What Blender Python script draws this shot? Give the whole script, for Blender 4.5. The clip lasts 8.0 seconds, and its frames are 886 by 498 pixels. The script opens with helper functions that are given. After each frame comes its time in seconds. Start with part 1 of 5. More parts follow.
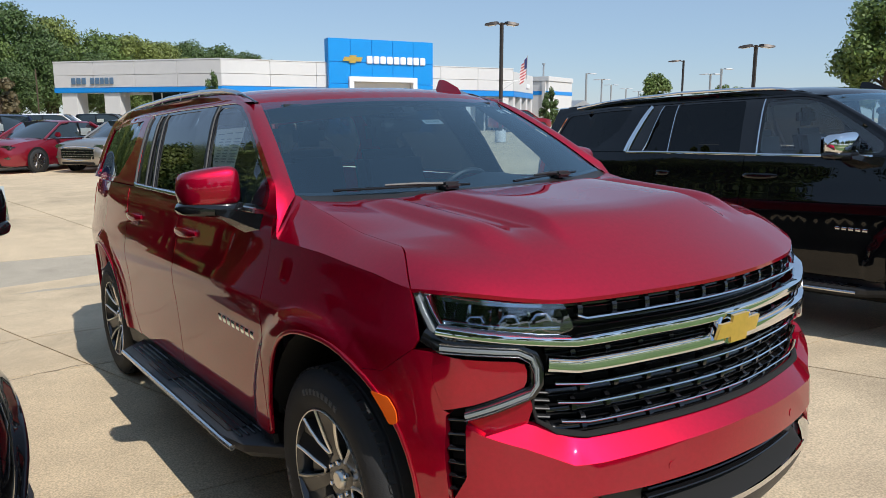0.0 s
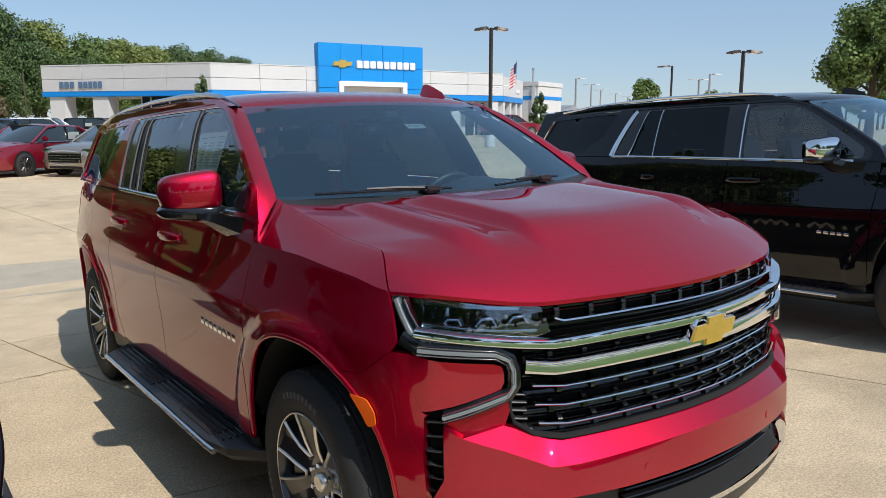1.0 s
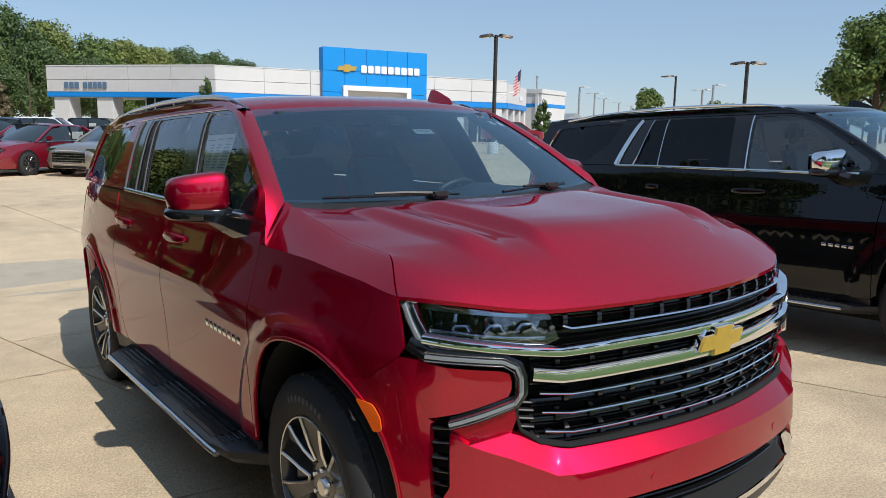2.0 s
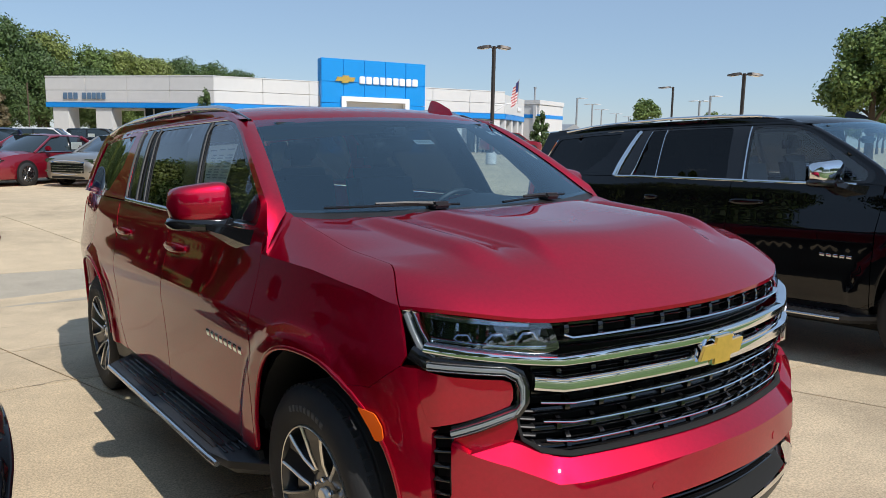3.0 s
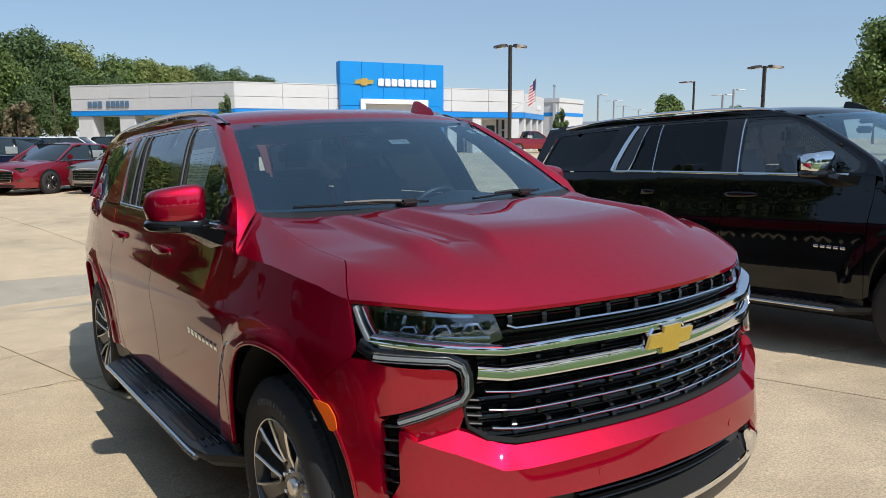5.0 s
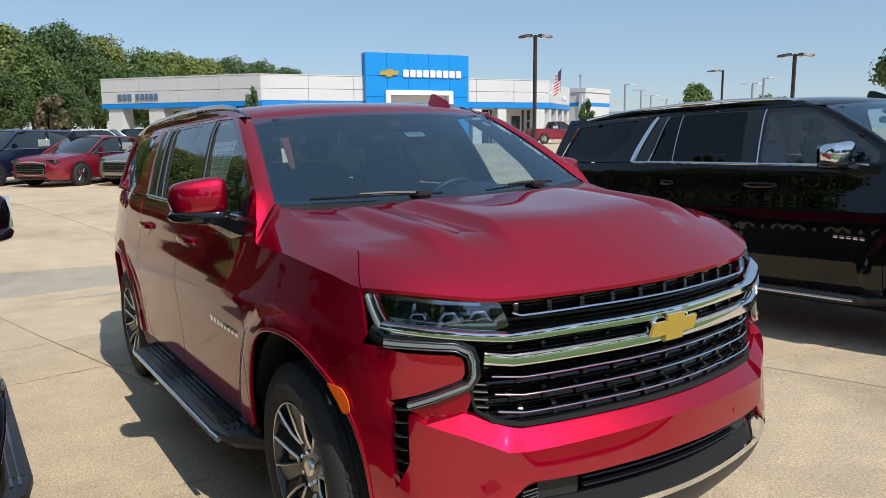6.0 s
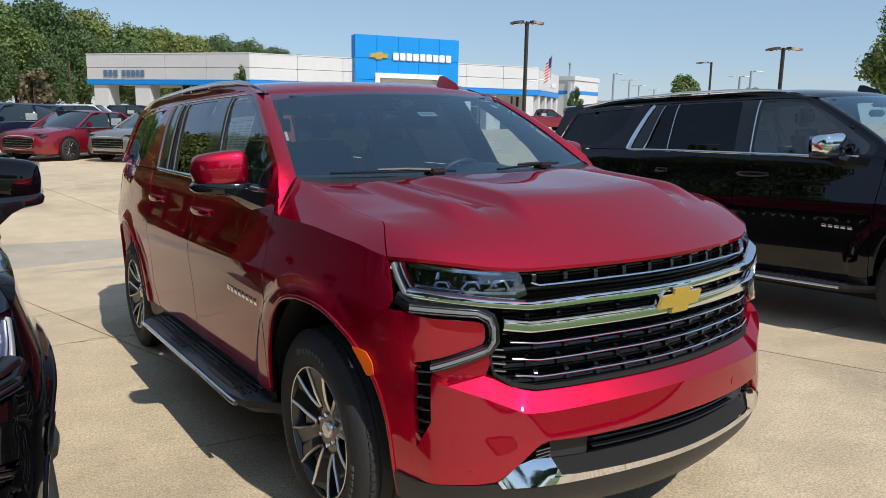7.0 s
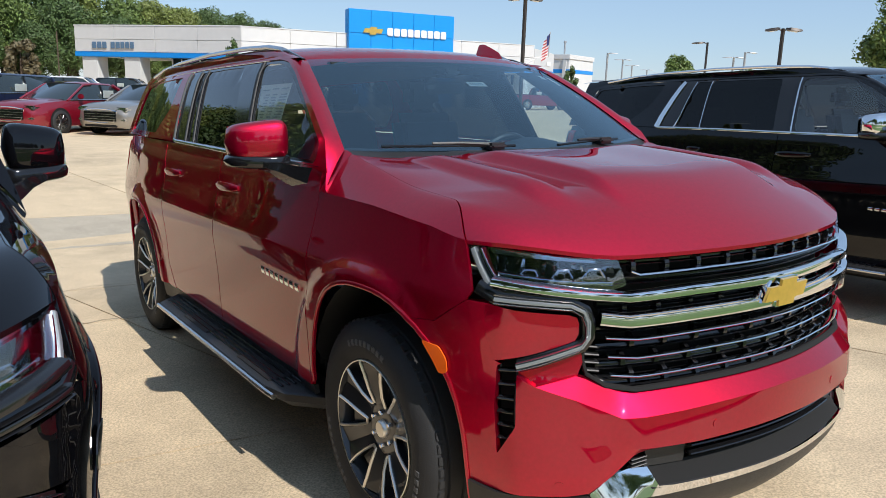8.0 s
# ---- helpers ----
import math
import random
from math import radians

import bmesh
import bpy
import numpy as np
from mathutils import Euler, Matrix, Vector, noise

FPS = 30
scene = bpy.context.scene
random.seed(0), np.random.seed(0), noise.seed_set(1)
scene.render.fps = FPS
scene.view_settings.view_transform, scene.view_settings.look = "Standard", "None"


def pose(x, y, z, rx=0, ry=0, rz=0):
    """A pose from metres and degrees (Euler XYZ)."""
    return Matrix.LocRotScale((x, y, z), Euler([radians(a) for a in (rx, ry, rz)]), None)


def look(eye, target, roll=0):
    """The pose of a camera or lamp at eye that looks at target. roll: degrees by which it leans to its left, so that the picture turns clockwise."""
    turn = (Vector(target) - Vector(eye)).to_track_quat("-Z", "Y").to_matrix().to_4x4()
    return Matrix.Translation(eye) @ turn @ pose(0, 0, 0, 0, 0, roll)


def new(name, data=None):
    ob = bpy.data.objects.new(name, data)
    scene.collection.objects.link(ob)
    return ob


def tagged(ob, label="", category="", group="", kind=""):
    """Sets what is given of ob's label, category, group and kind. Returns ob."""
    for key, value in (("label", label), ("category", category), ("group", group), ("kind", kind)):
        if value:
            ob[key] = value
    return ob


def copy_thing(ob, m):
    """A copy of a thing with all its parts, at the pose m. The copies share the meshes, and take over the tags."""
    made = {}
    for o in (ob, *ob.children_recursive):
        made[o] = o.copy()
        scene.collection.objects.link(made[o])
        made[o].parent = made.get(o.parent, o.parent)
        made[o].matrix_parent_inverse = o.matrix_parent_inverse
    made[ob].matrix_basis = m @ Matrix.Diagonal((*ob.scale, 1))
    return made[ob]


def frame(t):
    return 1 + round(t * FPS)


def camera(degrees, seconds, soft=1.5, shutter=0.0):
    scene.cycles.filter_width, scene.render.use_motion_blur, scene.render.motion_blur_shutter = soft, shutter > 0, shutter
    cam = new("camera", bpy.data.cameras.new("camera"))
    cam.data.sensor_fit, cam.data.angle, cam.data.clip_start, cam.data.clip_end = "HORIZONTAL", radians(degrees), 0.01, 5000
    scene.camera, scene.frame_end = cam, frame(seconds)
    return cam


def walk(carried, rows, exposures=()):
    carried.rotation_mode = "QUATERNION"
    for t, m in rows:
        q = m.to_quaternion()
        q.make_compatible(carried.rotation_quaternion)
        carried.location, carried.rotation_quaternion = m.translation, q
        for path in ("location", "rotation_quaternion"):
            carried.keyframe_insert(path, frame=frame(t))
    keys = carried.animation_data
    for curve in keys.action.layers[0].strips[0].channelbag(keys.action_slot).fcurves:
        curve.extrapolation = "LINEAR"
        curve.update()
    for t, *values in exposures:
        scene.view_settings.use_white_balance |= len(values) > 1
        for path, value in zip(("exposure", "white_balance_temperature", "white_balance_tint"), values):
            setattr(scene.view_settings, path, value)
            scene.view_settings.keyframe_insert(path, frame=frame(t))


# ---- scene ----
cam = camera(61.32, 8.0, soft=0.7)
# seconds, eye, heading to the right of north, tilt, lean
ROWS = [
    (0, -2.1461, -2.2438, 1.6859, 36.311, -10.000, 0.000),
    (0.5, -2.1318, -2.2585, 1.6862, 36.686, -9.829, -0.136),
    (1, -2.1266, -2.2792, 1.6847, 37.054, -9.653, 0.104),
    (2.5, -2.1537, -2.2543, 1.6830, 36.873, -8.847, 1.270),
    (3, -2.1604, -2.2653, 1.6826, 37.122, -8.401, 1.086),
    (3.5, -2.1682, -2.2753, 1.6763, 37.584, -8.457, 1.018),
    (4, -2.1534, -2.3025, 1.6713, 37.701, -8.518, 0.765),
    (5.5, -1.9752, -2.5312, 1.6826, 33.842, -8.523, -0.557),
    (6, -2.0145, -2.5602, 1.6863, 33.276, -9.067, -0.458),
    (6.5, -2.1136, -2.5909, 1.6747, 33.749, -9.584, 0.320),
    (7, -2.1987, -2.6049, 1.6624, 34.500, -10.182, 1.047),
    (7.5, -2.2363, -2.4572, 1.6253, 34.984, -10.875, 1.494),
    (8, -2.2760, -2.2054, 1.6181, 35.372, -11.804, 1.811),
]


def aim(x, y, z, head, tilt, lean):
    h, p = radians(head), radians(tilt)
    return look((x, y, z), (x + math.sin(h) * math.cos(p), y + math.cos(h) * math.cos(p), z + math.sin(p)), lean)


walk(cam, [(r[0], aim(*r[1:])) for r in ROWS], exposures=[(0, 0.14, 6350, 11), (1.2, 0.14, 6350, 11), (2.5, 0.10, 6350, 11), (7.1, 0.10, 6350, 11), (8, 0.30, 6350, 11)])

# ---- light ----
SUN = Vector((0.06, -1.095, 1.28)).normalized()
world = bpy.data.worlds.new("world")
scene.world = world
world.use_nodes = True
wt = world.node_tree
sky = wt.nodes.new("ShaderNodeTexSky")
sky.sky_type = 'NISHITA'
sky.sun_disc = False
sky.sun_elevation = math.asin(SUN.z)
sky.sun_rotation = math.atan2(SUN.x, SUN.y)
sky.air_density, sky.dust_density, sky.ozone_density = 1.0, .15, 4.0
haze = wt.nodes.new("ShaderNodeMixRGB")
haze.inputs[0].default_value = .55
haze.inputs[2].default_value = (3.2, 4.4, 5.9, 1)
wt.links.new(sky.outputs[0], haze.inputs[1])
wt.links.new(haze.outputs[0], wt.nodes["Background"].inputs[0])
wt.nodes["Background"].inputs[1].default_value = 0.105
sun = new("sun", bpy.data.lights.new("sun", "SUN"))
sun.data.energy, sun.data.angle, sun.data.color = 3.9, radians(0.55), (1.0, 0.95, 0.87)
sun.matrix_world = look((0, 0, 30), Vector((0, 0, 30)) - SUN)

# ---- helpers for meshes: a geometry is a list of points and a list of faces ----


def mesh_of(name, geo, mat, smooth_it=True, sharp=40):
    me = bpy.data.meshes.new(name)
    me.from_pydata([tuple(v) for v in geo[0]], [], [tuple(f) for f in geo[1]])
    if smooth_it:
        me.polygons.foreach_set("use_smooth", [True] * len(me.polygons))
        if sharp < 180:
            me.set_sharp_from_angle(angle=radians(sharp))
    mats = mat if isinstance(mat, (list, tuple)) else [mat]
    for m in mats:
        me.materials.append(m)
    me.update()
    if len(geo) > 2 and geo[2] is not None:
        me.normals_split_custom_set_from_vertices([tuple(n) for n in geo[2]])
    return me


def part(name, geo, mat, parent=None, label="", sharp=40):
    ob = new(name, mesh_of(name, geo, mat, True, sharp))
    if parent is not None:
        ob.parent = parent
    if label:
        ob["label"] = label
    return ob


def thing(name, label, category, m=None, group="", kind=""):
    ob = new(name)
    ob.empty_display_size = 0.2
    if m is not None:
        ob.matrix_world = m
    return tagged(ob, label, category, group, kind)


def join(*geos):
    v, f, ns = [], [], []
    for g in geos:
        n = len(v)
        v += [tuple(p) for p in g[0]]
        f += [tuple(i + n for i in q) for q in g[1]]
        if len(g) > 2 and g[2] is not None:
            ns += g[2]
    return (v, f, ns) if len(ns) == len(v) else (v, f)


def moved(geo, m):
    return [tuple(m @ Vector(p)) for p in geo[0]], geo[1]


def flip_x(geo):
    return [(-p[0], p[1], p[2]) for p in geo[0]], [tuple(reversed(f)) for f in geo[1]]


def block(x0, x1, y0, y1, z0, z1, b=0.01):
    """A box with chamfered edges."""
    b = min(b, .45 * (x1 - x0), .45 * (y1 - y0), .45 * (z1 - z0))
    bm = bmesh.new()
    bmesh.ops.create_cube(bm, size=1)
    for v in bm.verts:
        v.co = Vector(((x0 + x1) / 2 + v.co.x * (x1 - x0), (y0 + y1) / 2 + v.co.y * (y1 - y0), (z0 + z1) / 2 + v.co.z * (z1 - z0)))
    if b > 0:
        bmesh.ops.bevel(bm, geom=list(bm.edges), offset=b, segments=2, affect='EDGES')
    bm.verts.index_update()
    g = [tuple(v.co) for v in bm.verts], [tuple(v.index for v in f.verts) for f in bm.faces]
    bm.free()
    return g


def rings(loops, closed=True, caps=True):
    """A skin over a row of loops with equally many points."""
    v, f = [], []
    n = len(loops[0])
    for lp in loops:
        v += [tuple(p) for p in lp]
    for i in range(len(loops) - 1):
        for j in range(n if closed else n - 1):
            k = (j + 1) % n
            f.append((i * n + j, i * n + k, (i + 1) * n + k, (i + 1) * n + j))
    if caps and closed:
        f.append(tuple(reversed(range(n))))
        f.append(tuple((len(loops) - 1) * n + j for j in range(n)))
    return v, f


def tube(path, r, n=8, flat=1.0):
    """A round bar along a path; r may be a number or one for each point."""
    path = [Vector(p) for p in path]
    loops = []
    up = Vector((0, 0, 1))
    for i, p in enumerate(path):
        d = (path[min(i + 1, len(path) - 1)] - path[max(i - 1, 0)]).normalized()
        a = d.cross(up)
        if a.length < .05:
            a = d.cross(Vector((1, 0, 0)))
        a.normalize()
        b = a.cross(d)
        rr = r[i] if isinstance(r, (list, tuple)) else r
        loops.append([p + a * rr * math.cos(2 * math.pi * k / n) + b * rr * flat * math.sin(2 * math.pi * k / n) for k in range(n)])
    return rings(loops)


def lathe(prof, n=32, axis='x', centre=(0, 0, 0)):
    """A turned shape: prof is (along the axis, radius)."""
    loops = []
    for a, r in prof:
        lp = []
        for k in range(n):
            c, s = math.cos(2 * math.pi * k / n) * r, math.sin(2 * math.pi * k / n) * r
            p = {'x': (a, c, s), 'y': (s, a, c), 'z': (c, s, a)}[axis]
            lp.append(Vector(p) + Vector(centre))
        loops.append(lp)
    return rings(loops, True, False)


def dense(poly, step, closed=True):
    out = []
    n = len(poly)
    for i in range(n if closed else n - 1):
        a, b = Vector(poly[i]), Vector(poly[(i + 1) % n])
        k = max(1, int(math.ceil((b - a).length / step)))
        out += [tuple(a.lerp(b, j / k)) for j in range(k)]
    if not closed:
        out.append(tuple(poly[-1]))
    return out


def rounded(poly, r, seg=4):
    """A polygon with its corners rounded off by at most r."""
    out = []
    n = len(poly)
    for i in range(n):
        p, a, b = Vector(poly[i]), Vector(poly[i - 1]), Vector(poly[(i + 1) % n])
        da, db = (a - p), (b - p)
        k = min(r, da.length * .45, db.length * .45)
        q0, q1 = p + da.normalized() * k, p + db.normalized() * k
        for j in range(seg + 1):
            t = j / seg
            out.append(tuple(q0 * (1 - t) ** 2 + p * 2 * t * (1 - t) + q1 * t * t))
    return out


def inside(p, poly):
    x, y = p[0], p[1]
    c = False
    j = len(poly) - 1
    for i in range(len(poly)):
        (x0, y0), (x1, y1) = poly[i][:2], poly[j][:2]
        if (y0 > y) != (y1 > y) and x < (x1 - x0) * (y - y0) / (y1 - y0) + x0:
            c = not c
        j = i
    return c


def panel(outline, fn, step=.03, lip=.012, holes=(), off=0.0, lines=(), fair=False):
    """A sheet of a curved surface fn(u, v, off) inside an outline in u, v, with its edges turned in by lip.
    lines: creases that the sheet's edges must follow; fair: shaded by the surface's own normals."""
    from mathutils.geometry import delaunay_2d_cdt
    loops = [dense(outline, step)] + [dense(h, step) for h in holes]
    pts, edges = [], []
    for lp in loops:
        n = len(pts)
        pts += lp
        edges += [(n + i, n + (i + 1) % len(lp)) for i in range(len(lp))]
    for ln in lines:
        lp = dense(ln, step, False)
        n = len(pts)
        pts += lp
        edges += [(n + i, n + i + 1) for i in range(len(lp) - 1)]
    border = np.array(pts)
    us, vs = border[:len(loops[0]), 0], border[:len(loops[0]), 1]
    grid = []
    u = us.min() + step * .5
    row = 0
    while u < us.max():
        v = vs.min() + step * (.5 + .5 * (row % 2))
        while v < vs.max():
            grid.append((u, v))
            v += step
        u += step * .87
        row += 1
    if grid:
        ga = np.array(grid)
        far = ((ga[:, None, :] - border[None, :, :]) ** 2).sum(2).min(1) > (step * .55) ** 2
        pts += [q for q, ok in zip(grid, far) if ok and inside(q, outline) and not any(inside(q, h) for h in holes)]
    co, _, tri, _, _, _ = delaunay_2d_cdt([Vector(p) for p in pts], edges, [], 0, 1e-6)
    faces = []
    for t in tri:
        c = sum((co[i] for i in t), Vector((0, 0))) / 3
        if inside(c, outline) and not any(inside(c, h) for h in holes):
            faces.append(tuple(t))
    verts = [fn(p[0], p[1], off) for p in co]
    t = faces[len(faces) // 2]
    a, b, c = (Vector(verts[i]) for i in t)
    m = co[t[0]]
    if (b - a).cross(c - a).dot(Vector(fn(m[0], m[1], off + .01)) - Vector(fn(m[0], m[1], off))) < 0:
        faces = [tuple(reversed(f)) for f in faces]
    normals = None
    if fair:
        e = .010
        normals = []
        for q in co:
            du = Vector(fn(q[0] + e, q[1], off)) - Vector(fn(q[0] - e, q[1], off))
            dv = Vector(fn(q[0], q[1] + e, off)) - Vector(fn(q[0], q[1] - e, off))
            n = du.cross(dv)
            n.normalize()
            if n.dot(Vector(fn(q[0], q[1], off + .01)) - Vector(fn(q[0], q[1], off))) < 0:
                n = -n
            normals.append(n)
    if lip:
        count = {}
        for f in faces:
            for i in range(3):
                e = (f[i], f[(i + 1) % 3])
                count[e] = 1
        for e in list(count):
            if (e[1], e[0]) not in count:
                n = len(verts)
                p, q = co[e[0]], co[e[1]]
                verts += [fn(p[0], p[1], off), fn(q[0], q[1], off), fn(q[0], q[1], off - lip), fn(p[0], p[1], off - lip)]
                faces.append((n + 1, n, n + 3, n + 2))
                if fair:
                    a, b, c = (Vector(verts[n + k]) for k in (1, 0, 3))
                    m = (b - a).cross(c - a)
                    m.normalize()
                    normals += [m] * 4
    return (verts, faces, normals) if fair else (verts, faces)


def strip(curve_a, curve_b, n=2, bulge=0.0, up=(0, 0, 1)):
    """A sheet between two curves with equally many points."""
    loops = []
    for k in range(n + 1):
        t = k / n
        loops.append([Vector(a).lerp(Vector(b), t) + Vector(up) * bulge * 4 * t * (1 - t) for a, b in zip(curve_a, curve_b)])
    return rings(loops, False, False)


def bar_on(path, fn, w, h, step=.04, closed=False, round_it=0.0):
    """A moulding of width w that stands h proud of the surface fn along a path in u, v."""
    p = [Vector(q) for q in dense(path, step, closed)]
    loops = []
    n = len(p)
    for i in range(n):
        if closed:
            d = p[(i + 1) % n] - p[i - 1]
        else:
            d = p[min(i + 1, n - 1)] - p[max(i - 1, 0)]
        d.normalize()
        s = Vector((-d.y, d.x))
        ww = w(i / (n - 1)) if callable(w) else w
        lp = []
        for k, hh in ((-.5, -.004), (-.5, h * .55), (-.32, h * .92), (0, h), (.32, h * .92), (.5, h * .55), (.5, -.004)):
            q = p[i] + s * ww * k
            lp.append(fn(q.x, q.y, hh))
        loops.append(lp)
    if closed:
        loops.append(loops[0])
    return rings(loops, True, not closed)


def smooth(a, b, t):
    t = min(1, max(0, (t - a) / (b - a)))
    return t * t * (3 - 2 * t)


# ---- materials ----


def material(name, colour, rough=.5, metal=0.0, coat=0.0, vary=.0, scale=8.0, bump=0.0, bump_scale=60.0, flake=0.0, spec=.5, emit=None, obj_random=0.0, island=0.0, coat_ior=1.55):
    """A surface with its colour varied at two sizes, in metres, and a fine relief."""
    m = bpy.data.materials.new(name)
    m.use_nodes = True
    nt = m.node_tree
    b = nt.nodes["Principled BSDF"]
    b.inputs["Base Color"].default_value = (*colour, 1)
    b.inputs["Roughness"].default_value = rough
    b.inputs["Metallic"].default_value = metal
    b.inputs["Coat Weight"].default_value = coat
    b.inputs["Coat Roughness"].default_value = .01
    b.inputs["Coat IOR"].default_value = coat_ior
    b.inputs["Specular IOR Level"].default_value = spec
    tc = nt.nodes.new("ShaderNodeTexCoord")
    last = None
    if vary:
        a, c = nt.nodes.new("ShaderNodeTexNoise"), nt.nodes.new("ShaderNodeTexNoise")
        a.inputs["Scale"].default_value, c.inputs["Scale"].default_value = scale * .12, scale
        a.inputs["Detail"].default_value = c.inputs["Detail"].default_value = 6
        for q in (a, c):
            nt.links.new(tc.outputs["Object"], q.inputs["Vector"])
        mix = nt.nodes.new("ShaderNodeMath")
        mix.operation = 'ADD'
        nt.links.new(a.outputs["Fac"], mix.inputs[0])
        nt.links.new(c.outputs["Fac"], mix.inputs[1])
        ramp = nt.nodes.new("ShaderNodeMapRange")
        ramp.inputs["From Min"].default_value, ramp.inputs["From Max"].default_value = .65, 1.35
        ramp.inputs["To Min"].default_value, ramp.inputs["To Max"].default_value = 1 - vary, 1 + vary
        nt.links.new(mix.outputs[0], ramp.inputs["Value"])
        last = ramp.outputs[0]
    if obj_random or island:
        src = nt.nodes.new("ShaderNodeObjectInfo").outputs["Random"] if obj_random else nt.nodes.new("ShaderNodeNewGeometry").outputs["Random Per Island"]
        k = obj_random or island
        r2 = nt.nodes.new("ShaderNodeMapRange")
        r2.inputs["To Min"].default_value, r2.inputs["To Max"].default_value = 1 - k, 1 + k
        nt.links.new(src, r2.inputs["Value"])
        if last is not None:
            mu = nt.nodes.new("ShaderNodeMath")
            mu.operation = 'MULTIPLY'
            nt.links.new(last, mu.inputs[0])
            nt.links.new(r2.outputs[0], mu.inputs[1])
            last = mu.outputs[0]
        else:
            last = r2.outputs[0]
    if last is not None:
        vm = nt.nodes.new("ShaderNodeVectorMath")
        vm.operation = 'SCALE'
        vm.inputs[0].default_value = colour
        nt.links.new(last, vm.inputs["Scale"])
        nt.links.new(vm.outputs[0], b.inputs["Base Color"])
    if bump:
        n = nt.nodes.new("ShaderNodeTexNoise")
        n.inputs["Scale"].default_value = bump_scale
        n.inputs["Detail"].default_value = 4
        nt.links.new(tc.outputs["Object"], n.inputs["Vector"])
        bp = nt.nodes.new("ShaderNodeBump")
        bp.inputs["Strength"].default_value = bump
        bp.inputs["Distance"].default_value = .01
        nt.links.new(n.outputs["Fac"], bp.inputs["Height"])
        nt.links.new(bp.outputs[0], b.inputs["Normal"])
    if emit:
        b.inputs["Emission Color"].default_value = (*emit[:3], 1)
        b.inputs["Emission Strength"].default_value = emit[3]
    return m


def glass(name, tint, gloss_rough=.0, ior=1.5, sheen=(1, 1, 1)):
    """Thin tinted pane: it lets light straight through and mirrors by Fresnel."""
    m = bpy.data.materials.new(name)
    m.use_nodes = True
    nt = m.node_tree
    nt.nodes.clear()
    out = nt.nodes.new("ShaderNodeOutputMaterial")
    tr = nt.nodes.new("ShaderNodeBsdfTransparent")
    tr.inputs[0].default_value = (*tint, 1)
    gl = nt.nodes.new("ShaderNodeBsdfGlossy")
    gl.inputs["Roughness"].default_value = gloss_rough
    gl.inputs["Color"].default_value = (*sheen, 1)
    lw = nt.nodes.new("ShaderNodeLayerWeight")
    lw.inputs["Blend"].default_value = .5
    pw = nt.nodes.new("ShaderNodeMath")
    pw.operation, pw.inputs[1].default_value = 'POWER', 4.6
    nt.links.new(lw.outputs["Facing"], pw.inputs[0])
    fr = nt.nodes.new("ShaderNodeMapRange")
    fr.inputs["To Min"].default_value, fr.inputs["To Max"].default_value = ((ior - 1) / (ior + 1)) ** 2 * 2, 1.0
    nt.links.new(pw.outputs[0], fr.inputs["Value"])
    mx = nt.nodes.new("ShaderNodeMixShader")
    nt.links.new(fr.outputs[0], mx.inputs[0])
    nt.links.new(tr.outputs[0], mx.inputs[1])
    nt.links.new(gl.outputs[0], mx.inputs[2])
    nt.links.new(mx.outputs[0], out.inputs[0])
    return m


def flake_paint(name, flake, pigment, share):
    """Two-layer car paint: metal flakes over a pigment, under one clear coat."""
    m = material(name, flake, .46, 1.0, 1.0, vary=.10, scale=600, coat_ior=1.6)
    nt = m.node_tree
    a = nt.nodes["Principled BSDF"]
    a.inputs["Specular Tint"].default_value = (.10, .03, .07, 1)
    b = nt.nodes.new("ShaderNodeBsdfPrincipled")
    b.inputs["Base Color"].default_value = (*pigment, 1)
    b.inputs["Roughness"].default_value = .6
    b.inputs["Specular IOR Level"].default_value = 0
    b.inputs["Coat Weight"].default_value = 1
    b.inputs["Coat Roughness"].default_value = .01
    b.inputs["Coat IOR"].default_value = 1.6
    mx = nt.nodes.new("ShaderNodeMixShader")
    mx.inputs[0].default_value = share
    nt.links.new(a.outputs[0], mx.inputs[1])
    nt.links.new(b.outputs[0], mx.inputs[2])
    nt.links.new(mx.outputs[0], nt.nodes["Material Output"].inputs[0])
    return m


RED = flake_paint("red_tintcoat_paint", (.60, .003, .036), (.25, .002, .020), .17)
BLACK = material("black_paint", (.003, .003, .004), .4, 0, 1.0, spec=0, coat_ior=1.47)
CHROME = material("chrome", (.82, .83, .85), .04, 1.0)
SATIN = material("satin_aluminium", (.62, .63, .64), .25, 1.0)
BLACK_GLOSS = material("gloss_black_plastic", (.008, .008, .009), .12, 0, .3)
BLACK_PLASTIC = material("black_plastic", (.018, .018, .019), .45, 0, 0, vary=.15, scale=20, bump=.1, bump_scale=500)
DARK = material("dark_lining", (.006, .006, .006), .9)
RUBBER = material("tyre_rubber", (.022, .022, .023), .75, 0, 0, vary=.25, scale=12, bump=.12, bump_scale=180)
TYRE_TEXT = material("tyre_lettering", (.10, .10, .10), .8)
RIM_FACE = material("machined_aluminium", (.78, .76, .72), .32, 1.0)
RIM_DARK = material("dark_grey_wheel_paint", (.03, .031, .035), .3, .3, .6)
WINDSHIELD = glass("windscreen_glass", (.60, .75, .82), 0, 1.85, (.70, .90, 1.0))
SIDE_GLASS = glass("front_side_glass", (.88, .93, .91), 0, 1.6)
PRIVACY = glass("privacy_glass", (.024, .028, .030), 0, 1.3)
LENS = glass("clear_lens", (.85, .88, .92), 0, 1.75)
AMBER = material("amber_reflector", (.85, .13, .01), .2, 0, .5)
GOLD = material("gold_emblem", (.80, .50, .10), .28, .6, .5, vary=.08, scale=60)
LAMP_IN = material("lamp_reflector", (.55, .58, .62), .12, 1.0)
